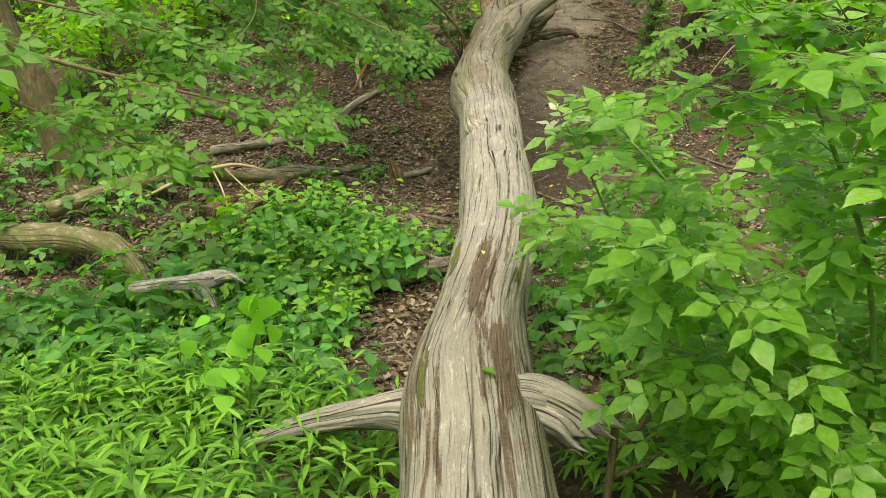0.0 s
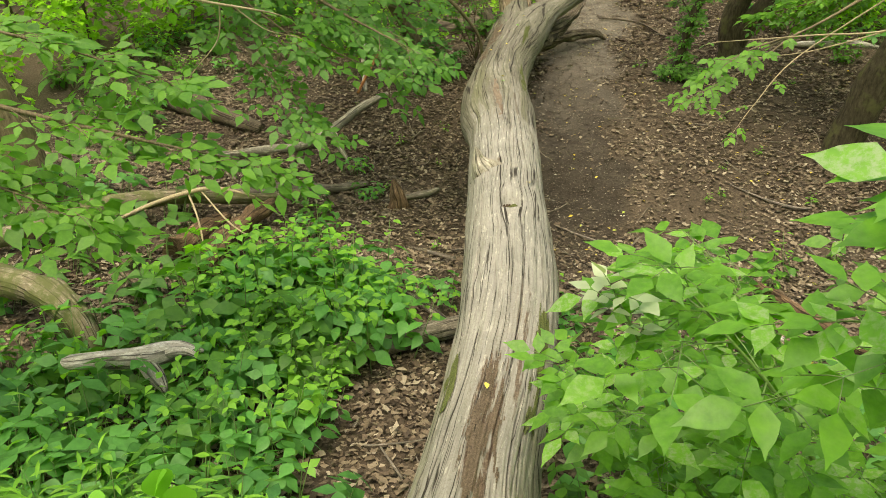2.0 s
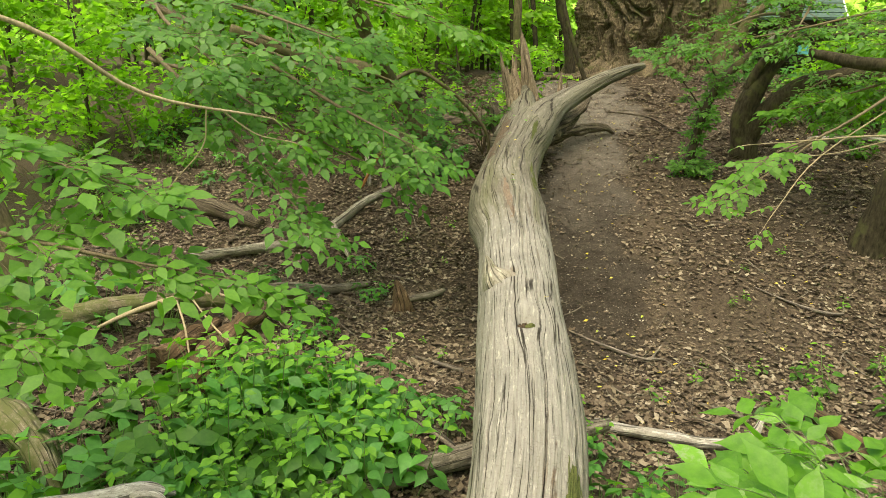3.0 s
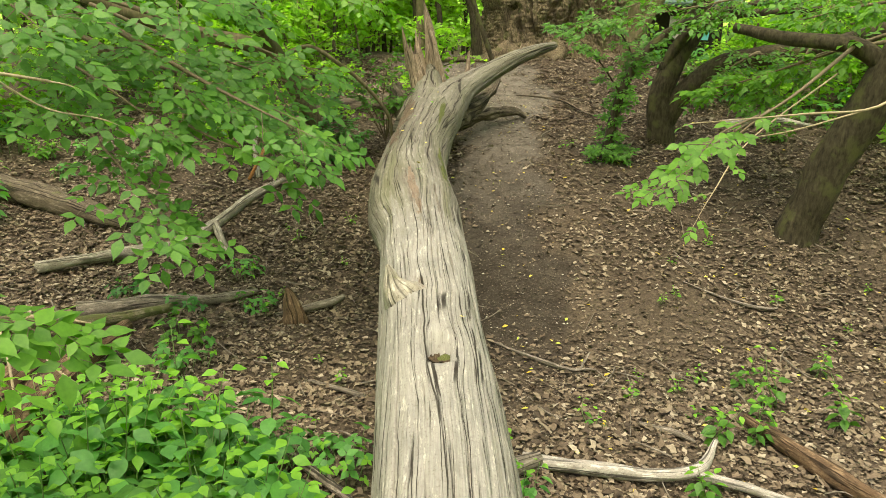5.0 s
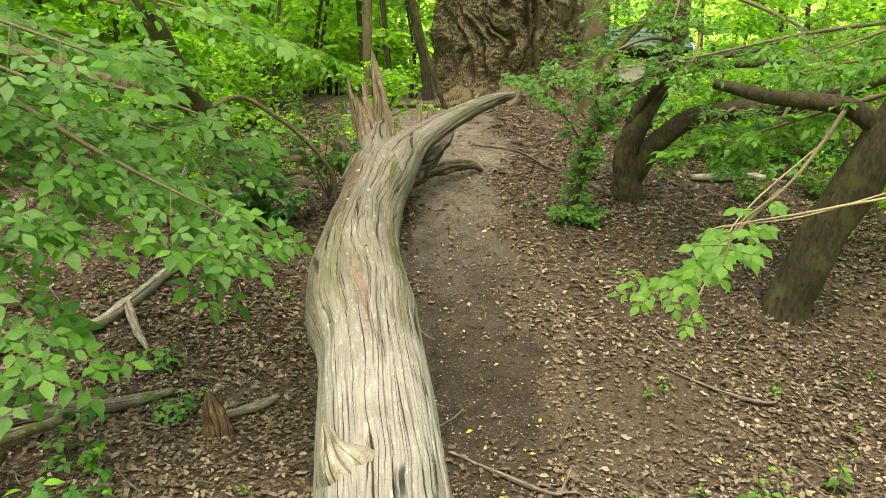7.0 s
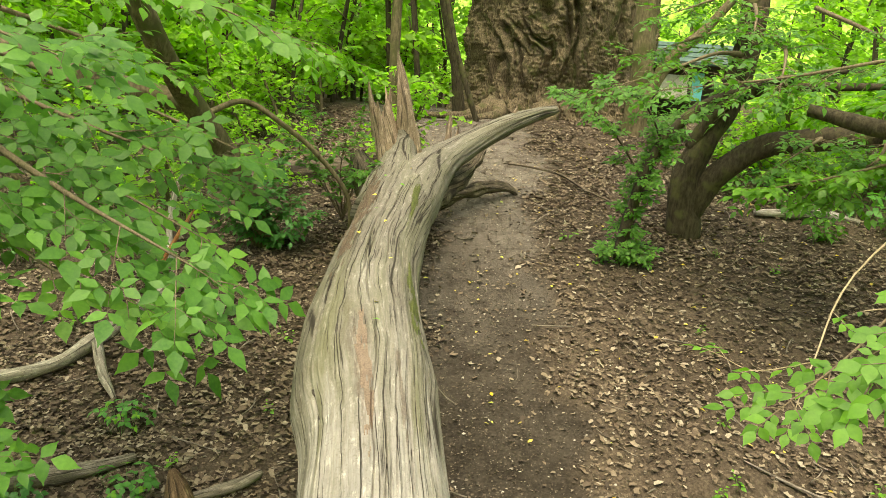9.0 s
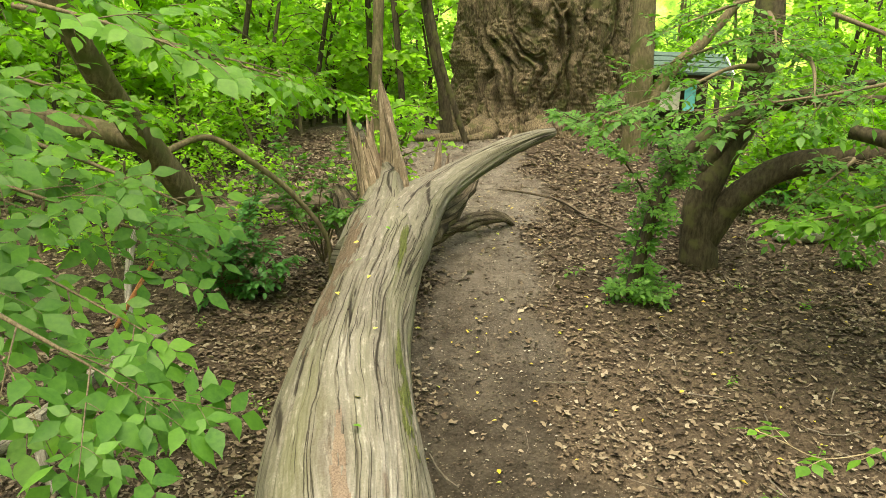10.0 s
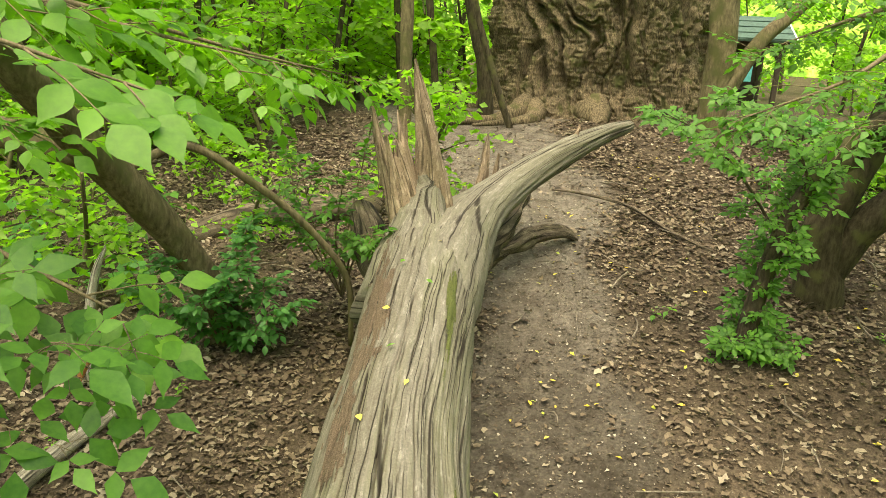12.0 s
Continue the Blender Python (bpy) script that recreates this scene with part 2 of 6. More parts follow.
def mixed(nt, fac, a, b, blend="MIX"):
    n = nt.nodes.new("ShaderNodeMix")
    n.data_type, n.blend_type = "RGBA", blend
    for sock, value in ((n.inputs["Factor"], fac), (n.inputs["A"], a), (n.inputs["B"], b)):
        if isinstance(value, (int, float)):
            sock.default_value = value
        elif isinstance(value, tuple):
            sock.default_value = (*value, 1)
        else:
            nt.links.new(value, sock)
    return n.outputs["Result"]


def bump(nt, height, strength, distance, shader):
    n = node(nt, "ShaderNodeBump", Strength=strength, Distance=distance)
    nt.links.new(height, n.inputs["Height"])
    nt.links.new(n.outputs[0], shader.inputs["Normal"])


def noise_at(nt, vector, scale, detail=4.0, rough=0.55):
    n = node(nt, "ShaderNodeTexNoise", Scale=scale, Detail=detail, Roughness=rough)
    if vector is not None:
        nt.links.new(vector, n.inputs["Vector"])
    return n.outputs["Fac"]


def leaf_material(name, dark, light, clear=0.4, rough=0.45, spot=0.0):
    """Leaf tissue: colour varies leaf by leaf; part of the light comes through."""
    m, nt, p = material(name)
    geo = nt.nodes.new("ShaderNodeNewGeometry")
    col = ramp(nt, geo.outputs["Random Per Island"], [(0.0, dark), (0.7, tuple(0.5 * (a + b) for a, b in zip(dark, light))), (1.0, light)]).outputs[0]
    tc = nt.nodes.new("ShaderNodeTexCoord")
    fine = noise_at(nt, tc.outputs["Object"], 45.0, 3.0)
    col = mixed(nt, 0.35, col, ramp(nt, fine, [(0.3, dark), (0.75, light)]).outputs[0])
    if spot:
        ill = ramp(nt, geo.outputs["Random Per Island"], [(0.72, (0.1, 0.1, 0.1)), (0.82, (1, 1, 1))]).outputs[0]
        pale = ramp(nt, noise_at(nt, tc.outputs["Object"], 60.0, 6.0, 0.7), [(0.46, (0, 0, 0)), (0.62, (spot, spot, spot))]).outputs[0]
        pale = mixed(nt, 1.0, pale, ill, "MULTIPLY")
        col = mixed(nt, pale, col, (0.4, 0.45, 0.3))
    nt.links.new(col, p.inputs["Base Color"])
    p.inputs["Roughness"].default_value = rough
    p.inputs["Specular IOR Level"].default_value = 0.35
    bump(nt, fine, 0.25, 0.004, p)
    tr = nt.nodes.new("ShaderNodeBsdfTranslucent")
    nt.links.new(mixed(nt, 1.0, col, (1.25, 1.5, 0.6), "MULTIPLY"), tr.inputs["Color"])
    mx = node(nt, "ShaderNodeMixShader", Fac=clear)
    nt.links.new(p.outputs[0], mx.inputs[1])
    nt.links.new(tr.outputs[0], mx.inputs[2])
    nt.links.new(mx.outputs[0], nt.nodes["Material Output"].inputs["Surface"])
    return m


def bark_material(name, dark, light, moss=0.0, scale=1.0, relief=0.02):
    m, nt, p = material(name)
    tc = nt.nodes.new("ShaderNodeTexCoord")
    mp = node(nt, "ShaderNodeMapping", Scale=(14 * scale, 14 * scale, 4 * scale))
    nt.links.new(tc.outputs["Object"], mp.inputs["Vector"])
    grain = noise_at(nt, mp.outputs[0], 2.2, 7.0, 0.65)
    large = noise_at(nt, tc.outputs["Object"], 2.3 * scale, 4.0)
    col = ramp(nt, grain, [(0.32, dark), (0.68, light)]).outputs[0]
    col = mixed(nt, 0.5, col, mixed(nt, large, (0.45, 0.43, 0.4), (1.5, 1.5, 1.45)), "MULTIPLY")
    if moss:
        where = ramp(nt, noise_at(nt, tc.outputs["Object"], 4.0, 5.0), [(0.56 - moss * 0.3, (0, 0, 0)), (0.66 - moss * 0.15, (1, 1, 1))]).outputs[0]
        col = mixed(nt, where, col, (0.085, 0.085, 0.032))
    nt.links.new(col, p.inputs["Base Color"])
    p.inputs["Roughness"].default_value = 0.9
    p.inputs["Specular IOR Level"].default_value = 0.2
    bump(nt, grain, 0.8, relief, p)
    return m


def dead_wood(name, dark, mid, light, moss=0.0, brown=0.0, lined=0.8):
    """Weathered wood, its grain along the limb (second uv axis): fibres, flecks, and cracks of even width."""
    m, nt, p = material(name)
    uv = nt.nodes.new("ShaderNodeUVMap")
    uv.uv_map = "grain"
    tc = nt.nodes.new("ShaderNodeTexCoord")
    wob = node(nt, "ShaderNodeTexNoise", Scale=2.2, Detail=4.0)
    nt.links.new(uv.outputs[0], wob.inputs["Vector"])
    bent = nt.nodes.new("ShaderNodeVectorMath")
    bent.operation = "MULTIPLY_ADD"
    bent.inputs[1].default_value = (0.05, 0.0, 0.0)
    nt.links.new(wob.outputs["Color"], bent.inputs[0])
    nt.links.new(uv.outputs[0], bent.inputs[2])
    fibre_map = node(nt, "ShaderNodeMapping", Scale=(60, 4.0, 1))
    streak_map = node(nt, "ShaderNodeMapping", Scale=(13, 0.9, 1))
    crack_map = node(nt, "ShaderNodeMapping", Scale=(13, 0.26, 1))
    for mp in (fibre_map, streak_map, crack_map):
        nt.links.new(bent.outputs[0], mp.inputs["Vector"])
    fibre = noise_at(nt, fibre_map.outputs[0], 2.0, 8.0, 0.75)
    streak = noise_at(nt, streak_map.outputs[0], 1.0, 5.0, 0.65)
    large = noise_at(nt, tc.outputs["Object"], 2.1, 5.0, 0.6)
    fleck = noise_at(nt, tc.outputs["Object"], 62.0, 4.0, 0.75)
    col = ramp(nt, fibre, [(0.25, tuple(0.6 * d + 0.4 * c for d, c in zip(dark, mid))), (0.5, mid), (0.75, light)]).outputs[0]
    col = mixed(nt, 0.55, col, ramp(nt, streak, [(0.3, (0.82, 0.81, 0.79)), (0.5, (1.0, 1.0, 1.0)), (0.7, (1.2, 1.2, 1.18))]).outputs[0], "MULTIPLY")
    col = mixed(nt, ramp(nt, large, [(0.4, (0, 0, 0)), (0.68, (0.75, 0.75, 0.75))]).outputs[0], col, mixed(nt, fibre, dark, mid))
    col = mixed(nt, 0.85, col, ramp(nt, fleck, [(0.32, (0.42, 0.4, 0.37)), (0.45, (1, 1, 1)), (0.56, (1, 1, 1)), (0.68, (1.4, 1.4, 1.35))]).outputs[0], "MULTIPLY")
    chip_map = node(nt, "ShaderNodeMapping", Scale=(34, 7.0, 1))
    nt.links.new(bent.outputs[0], chip_map.inputs["Vector"])
    chip = noise_at(nt, chip_map.outputs[0], 1.0, 6.0, 0.75)
    col = mixed(nt, ramp(nt, chip, [(0.51, (0, 0, 0)), (0.6, (0.85, 0.85, 0.85))]).outputs[0], col, tuple(min(1.0, 1.12 * c) for c in light))
    col = mixed(nt, ramp(nt, chip, [(0.3, (0.6, 0.6, 0.6)), (0.4, (0, 0, 0))]).outputs[0], col, dark)
    if brown:
        where = ramp(nt, noise_at(nt, streak_map.outputs[0], 0.5, 6.0, 0.7), [(0.56, (0, 0, 0)), (0.66, (brown, brown, brown))]).outputs[0]
        col = mixed(nt, where, col, (0.16, 0.105, 0.065))

    def cracks(vector, scale, width):
        cell = node(nt, "ShaderNodeTexVoronoi", Scale=scale)
        cell.feature = "DISTANCE_TO_EDGE"
        nt.links.new(vector, cell.inputs["Vector"])
        return ramp(nt, cell.outputs["Distance"], [(0.0, (1, 1, 1)), (width * 0.5, (0.9, 0.9, 0.9)), (width, (0, 0, 0))]).outputs[0]
    gate = ramp(nt, noise_at(nt, streak_map.outputs[0], 0.8, 3.0), [(0.4, (0, 0, 0)), (0.48, (lined, lined, lined))]).outputs[0]
    few = ramp(nt, noise_at(nt, streak_map.outputs[0], 1.7, 3.0), [(0.5, (0, 0, 0)), (0.58, (lined, lined, lined))]).outputs[0]
    crack = mixed(nt, 1.0, mixed(nt, 1.0, cracks(crack_map.outputs[0], 1.0, 0.036), gate, "MULTIPLY"), mixed(nt, 1.0, cracks(crack_map.outputs[0], 2.3, 0.04), few, "MULTIPLY"), "LIGHTEN")
    # crack lines coloured dark, for the shade and the dirt inside them
    col = mixed(nt, crack, col, tuple(0.16 * c for c in dark))
    if moss:
        where = ramp(nt, noise_at(nt, tc.outputs["Object"], 5.5, 8.0, 0.7), [(0.63 - 0.25 * moss, (0, 0, 0)), (0.74 - 0.2 * moss, (1, 1, 1))]).outputs[0]
        col = mixed(nt, where, col, (0.115, 0.125, 0.045))
    nt.links.new(col, p.inputs["Base Color"])
    p.inputs["Roughness"].default_value = 0.88
    p.inputs["Specular IOR Level"].default_value = 0.2
    h = mixed(nt, crack, mixed(nt, 0.3, mixed(nt, 0.4, (0.7, 0.7, 0.7), fibre), mixed(nt, 0.5, fleck, chip)), (0.0, 0.0, 0.0))
    bump(nt, h, 0.9, 0.012, p)
    return m


def log_material(name, aged=0.0):
    """Barkless trunk: bleached grey-cream wood, hairline drying cracks; the mesh carries where it is aged (olive skin) and rotten."""
    m, nt, p = material(name)
    uv = nt.nodes.new("ShaderNodeUVMap")
    uv.uv_map = "grain"
    tc = nt.nodes.new("ShaderNodeTexCoord")
    wob = node(nt, "ShaderNodeTexNoise", Scale=2.2, Detail=4.0)
    nt.links.new(uv.outputs[0], wob.inputs["Vector"])
    bent = nt.nodes.new("ShaderNodeVectorMath")
    bent.operation = "MULTIPLY_ADD"
    bent.inputs[1].default_value = (0.045, 0.0, 0.0)
    nt.links.new(wob.outputs["Color"], bent.inputs[0])
    nt.links.new(uv.outputs[0], bent.inputs[2])

    def stretched(across, along, detail, rough):
        mp = node(nt, "ShaderNodeMapping", Scale=(across, along, 1))
        nt.links.new(bent.outputs[0], mp.inputs["Vector"])
        return mp.outputs[0], noise_at(nt, mp.outputs[0], 1.0, detail, rough)
    fibre = stretched(130, 5.0, 7.0, 0.7)[1]
    streak = stretched(22, 0.9, 6.0, 0.65)[1]
    band = stretched(7, 0.35, 5.0, 0.6)[1]
    chip = stretched(40, 6.0, 6.0, 0.75)[1]
    blotch = noise_at(nt, tc.outputs["Object"], 3.2, 6.0, 0.62)
    fleck = noise_at(nt, tc.outputs["Object"], 75.0, 4.0, 0.75)
    col = ramp(nt, fibre, [(0.28, (0.195, 0.181, 0.152)), (0.5, (0.262, 0.247, 0.21)), (0.72, (0.325, 0.31, 0.268))]).outputs[0]
    col = mixed(nt, 0.75, col, ramp(nt, streak, [(0.3, (0.84, 0.83, 0.81)), (0.48, (1.0, 1.0, 1.0)), (0.7, (1.08, 1.08, 1.07))]).outputs[0], "MULTIPLY")
    col = mixed(nt, ramp(nt, blotch, [(0.42, (0, 0, 0)), (0.66, (0.7, 0.7, 0.7))]).outputs[0], col, ramp(nt, fibre, [(0.3, (0.145, 0.138, 0.115)), (0.7, (0.25, 0.24, 0.205))]).outputs[0])
    col = mixed(nt, ramp(nt, chip, [(0.56, (0, 0, 0)), (0.64, (0.8, 0.8, 0.8))]).outputs[0], col, (0.45, 0.425, 0.35))
    col = mixed(nt, ramp(nt, chip, [(0.3, (0.55, 0.55, 0.55)), (0.4, (0, 0, 0))]).outputs[0], col, (0.12, 0.1, 0.072))
    col = mixed(nt, 0.8, col, ramp(nt, fleck, [(0.3, (0.5, 0.48, 0.44)), (0.44, (1, 1, 1)), (0.58, (1, 1, 1)), (0.7, (1.3, 1.3, 1.27))]).outputs[0], "MULTIPLY")
    # olive-brown skin of algae and old bast, broken by pale flakes
    skin = nt.nodes.new("ShaderNodeAttribute")
    skin.attribute_name = "aged"
    level = node(nt, "ShaderNodeMath")
    level.operation = "MAXIMUM"
    level.inputs[1].default_value = aged
    nt.links.new(skin.outputs["Fac"], level.inputs[0])
    cover = ramp(nt, mixed(nt, 0.5, streak, chip), [(0.38, (1, 1, 1)), (0.52, (0.82, 0.82, 0.82)), (0.62, (0.4, 0.4, 0.4))]).outputs[0]
    old = ramp(nt, mixed(nt, 0.5, fleck, fibre), [(0.32, (0.072, 0.061, 0.042)), (0.5, (0.118, 0.106, 0.077)), (0.68, (0.205, 0.189, 0.146))]).outputs[0]
    old = mixed(nt, ramp(nt, band, [(0.45, (0, 0, 0)), (0.62, (0.55, 0.55, 0.55))]).outputs[0], old, (0.13, 0.135, 0.058))
    col = mixed(nt, mixed(nt, 1.0, cover, level.outputs[0], "MULTIPLY"), col, old)
    # dark crumbling rot
    rot = nt.nodes.new("ShaderNodeAttribute")
    rot.attribute_name = "rot"
    col = mixed(nt, rot.outputs["Fac"], col, ramp(nt, mixed(nt, 0.5, fleck, chip), [(0.35, (0.03, 0.02, 0.013)), (0.5, (0.085, 0.058, 0.037)), (0.66, (0.19, 0.145, 0.1))]).outputs[0])

    def cracks(across, along, width, share):
        vector, gate = stretched(across, along, 3.0, 0.5)
        cell = node(nt, "ShaderNodeTexVoronoi", Scale=1.0)
        cell.feature = "DISTANCE_TO_EDGE"
        nt.links.new(vector, cell.inputs["Vector"])
        line = ramp(nt, cell.outputs["Distance"], [(0.0, (1, 1, 1)), (width * 0.55, (0.85, 0.85, 0.85)), (width, (0, 0, 0))]).outputs[0]
        return mixed(nt, 1.0, line, ramp(nt, streak, [(share, (1, 1, 1)), (share + 0.08, (0, 0, 0))]).outputs[0], "MULTIPLY")
    crack = mixed(nt, 1.0, cracks(14, 0.22, 0.026, 0.5), cracks(30, 0.5, 0.04, 0.4), "LIGHTEN")
    # near-black colour holds both dirt and the shade of the open cracks
    col = mixed(nt, crack, col, (0.022, 0.018, 0.013))
    nt.links.new(col, p.inputs["Base Color"])
    p.inputs["Roughness"].default_value = 0.88
    p.inputs["Specular IOR Level"].default_value = 0.2
    h = mixed(nt, crack, mixed(nt, 0.45, mixed(nt, 0.5, streak, fibre), mixed(nt, 0.5, fleck, chip)), (0.0, 0.0, 0.0))
    bump(nt, h, 0.7, 0.006, p)
    return m


def earth_material():
    m, nt, p = material("earth")
    tc = nt.nodes.new("ShaderNodeTexCoord")
    at = tc.outputs["Object"]
    coarse = noise_at(nt, at, 1.1, 6.0, 0.6)
    fine = noise_at(nt, at, 38.0, 6.0, 0.7)
    crumbs = node(nt, "ShaderNodeTexVoronoi", Scale=55.0)
    nt.links.new(at, crumbs.inputs["Vector"])
    col = ramp(nt, fine, [(0.3, (0.034, 0.025, 0.017)), (0.55, (0.085, 0.066, 0.045)), (0.75, (0.16, 0.13, 0.093))]).outputs[0]
    col = mixed(nt, 0.6, col, ramp(nt, coarse, [(0.3, (0.55, 0.52, 0.5)), (0.7, (1.4, 1.38, 1.33))]).outputs[0], "MULTIPLY")
    bare = nt.nodes.new("ShaderNodeAttribute")
    bare.attribute_name = "trodden"
    dry = nt.nodes.new("ShaderNodeAttribute")
    dry.attribute_name = "dry"
    # dark trodden soil, with canopy shade put into its colour as well
    shaded_soil = ramp(nt, fine, [(0.25, (0.018, 0.014, 0.0095)), (0.5, (0.038, 0.031, 0.022)), (0.75, (0.072, 0.06, 0.044))]).outputs[0]
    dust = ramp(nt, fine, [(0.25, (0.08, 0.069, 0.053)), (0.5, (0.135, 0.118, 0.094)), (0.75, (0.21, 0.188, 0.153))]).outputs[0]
    beaten = mixed(nt, 0.8, mixed(nt, dry.outputs["Fac"], shaded_soil, dust), ramp(nt, noise_at(nt, at, 5.0, 6.0, 0.65), [(0.32, (0.5, 0.46, 0.42)), (0.5, (1.0, 1.0, 1.0)), (0.68, (1.5, 1.5, 1.5))]).outputs[0], "MULTIPLY")
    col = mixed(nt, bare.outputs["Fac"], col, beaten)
    grit = node(nt, "ShaderNodeTexVoronoi", Scale=30.0)
    nt.links.new(at, grit.inputs["Vector"])
    chips = ramp(nt, grit.outputs["Distance"], [(0.1, (0.75, 0.75, 0.75)), (0.16, (0, 0, 0))]).outputs[0]
    some = ramp(nt, noise_at(nt, at, 9.0, 2.0), [(0.55, (0, 0, 0)), (0.62, (1, 1, 1))]).outputs[0]
    col = mixed(nt, mixed(nt, 1.0, chips, some, "MULTIPLY"), col, (0.27, 0.235, 0.18))
    nt.links.new(col, p.inputs["Base Color"])
    p.inputs["Roughness"].default_value = 0.95
    p.inputs["Specular IOR Level"].default_value = 0.15
    bump(nt, mixed(nt, 0.5, fine, crumbs.outputs["Distance"]), 0.7, 0.02, p)
    return m


def litter_material(name, stops, rough=0.75):
    m, nt, p = material(name)
    geo = nt.nodes.new("ShaderNodeNewGeometry")
    tc = nt.nodes.new("ShaderNodeTexCoord")
    col = ramp(nt, geo.outputs["Random Per Island"], stops).outputs[0]
    col = mixed(nt, 0.45, col, ramp(nt, noise_at(nt, tc.outputs["Object"], 70.0, 3.0), [(0.3, (0.5, 0.48, 0.45)), (0.7, (1.4, 1.4, 1.35))]).outputs[0], "MULTIPLY")
    nt.links.new(col, p.inputs["Base Color"])
    p.inputs["Roughness"].default_value = rough
    p.inputs["Specular IOR Level"].default_value = 0.3
    return m


def plain_material(name, colour, rough=0.7, vary=0.3, scale=12.0):
    m, nt, p = material(name)
    tc = nt.nodes.new("ShaderNodeTexCoord")
    n = noise_at(nt, tc.outputs["Object"], scale, 5.0)
    nt.links.new(ramp(nt, n, [(0.3, tuple(c * (1 - vary) for c in colour)), (0.7, tuple(min(1, c * (1 + vary)) for c in colour))]).outputs[0], p.inputs["Base Color"])
    p.inputs["Roughness"].default_value = rough
    bump(nt, n, 0.3, 0.01, p)
    return m


EARTH = earth_material()
SNAG_WOOD = dead_wood("snag_wood", (0.135, 0.118, 0.09), (0.27, 0.245, 0.19), (0.42, 0.39, 0.31), 0.1, 0.3)
LOG_WOOD = log_material("weathered_log")
AGED_WOOD = log_material("olive_weathered_wood", 0.9)
SPLINTER = dead_wood("splintered_wood", (0.13, 0.092, 0.06), (0.255, 0.19, 0.13), (0.37, 0.29, 0.21), 0.0, 0.25, 0.7)
PALE_WOOD = dead_wood("bleached_branch", (0.17, 0.15, 0.125), (0.36, 0.33, 0.28), (0.52, 0.49, 0.43))
MOSSY_WOOD = dead_wood("mossy_branch", (0.09, 0.07, 0.045), (0.22, 0.18, 0.12), (0.36, 0.31, 0.23), 0.95)
BROWN_WOOD = dead_wood("rotten_wood", (0.045, 0.03, 0.018), (0.12, 0.075, 0.042), (0.22, 0.15, 0.09))
ORANGE_WOOD = dead_wood("torn_orange_wood", (0.16, 0.07, 0.025), (0.34, 0.15, 0.055), (0.5, 0.26, 0.11))
GREY_WOOD = dead_wood("grey_dead_branch", (0.08, 0.066, 0.05), (0.18, 0.155, 0.12), (0.3, 0.26, 0.21))
TWIG = bark_material("twig_bark", (0.09, 0.07, 0.042), (0.22, 0.175, 0.11), 0.0, 3.0, 0.004)
DRY_TWIG = bark_material("dry_twig", (0.25, 0.2, 0.12), (0.46, 0.38, 0.25), 0.0, 3.0, 0.004)
GREEN_STEM = plain_material("green_stem", (0.12, 0.2, 0.05), 0.5)
BARK = bark_material("smooth_bark", (0.06, 0.048, 0.026), (0.2, 0.165, 0.095), 0.25, 1.0, 0.015)
DARK_BARK = bark_material("dark_bark", (0.022, 0.018, 0.011), (0.09, 0.074, 0.044), 0.08, 1.0, 0.02)
GIANT_BARK = bark_material("gnarled_bark", (0.03, 0.022, 0.014), (0.27, 0.212, 0.132), 0.06, 1.6, 0.035)
LEAF = leaf_material("green_leaves", (0.045, 0.138, 0.02), (0.14, 0.32, 0.042), 0.42)
LEAF_DEEP = leaf_material("deep_green_leaves", (0.04, 0.145, 0.034), (0.1, 0.28, 0.06), 0.36)
LEAF_COOL = leaf_material("cool_green_leaves", (0.062, 0.195, 0.04), (0.15, 0.4, 0.083), 0.42)
LEAF_YOUNG = leaf_material("young_leaves", (0.07, 0.185, 0.02), (0.17, 0.37, 0.04), 0.45)
LEAF_SPOTTED = leaf_material("mildewed_leaves", (0.075, 0.205, 0.022), (0.25, 0.52, 0.06), 0.48, 0.3, 0.7)
LEAF_LIME = leaf_material("lime_leaves", (0.13, 0.37, 0.03), (0.21, 0.48, 0.045), 0.4)
LEAF_TIP = leaf_material("fresh_tip_leaves", (0.12, 0.31, 0.03), (0.23, 0.47, 0.05), 0.45)
# paler leaf copy for far plants: sunlight is put into its colour
LEAF_FAR = leaf_material("sunlit_leaves", (0.13, 0.28, 0.03), (0.32, 0.54, 0.075), 0.62)
LITTER = litter_material("dead_leaves", [(0.0, (0.046, 0.033, 0.021)), (0.28, (0.1, 0.073, 0.047)), (0.58, (0.158, 0.12, 0.078)), (0.86, (0.22, 0.177, 0.12)), (1.0, (0.34, 0.295, 0.216))])
YELLOW = litter_material("yellow_leaves", [(0.0, (0.5, 0.36, 0.03)), (0.6, (0.6, 0.5, 0.1)), (1.0, (0.3, 0.4, 0.06))])
BROWN_WOOD_PLAIN = bark_material("shaded_rotten_hollow", (0.02, 0.014, 0.008), (0.11, 0.078, 0.045), 0.0, 3.0, 0.01)
SCRAPS = litter_material("path_scraps", [(0.0, (0.04, 0.028, 0.018)), (0.5, (0.1, 0.078, 0.052)), (0.85, (0.19, 0.158, 0.115)), (1.0, (0.42, 0.39, 0.32))])
CRUMBS = bark_material("dirt_crumbs", (0.05, 0.036, 0.024), (0.19, 0.145, 0.1), 0.0, 5.0, 0.01)
MOSS = bark_material("moss", (0.045, 0.055, 0.015), (0.14, 0.16, 0.05), 0.0, 6.0, 0.01)
RED_BARK = bark_material("bark_remnant", (0.11, 0.08, 0.055), (0.25, 0.195, 0.145), 0.0, 4.0, 0.006)
OLD_WOOD = dead_wood("old_dark_wood", (0.04, 0.032, 0.022), (0.1, 0.08, 0.055), (0.17, 0.14, 0.1), 0.2)
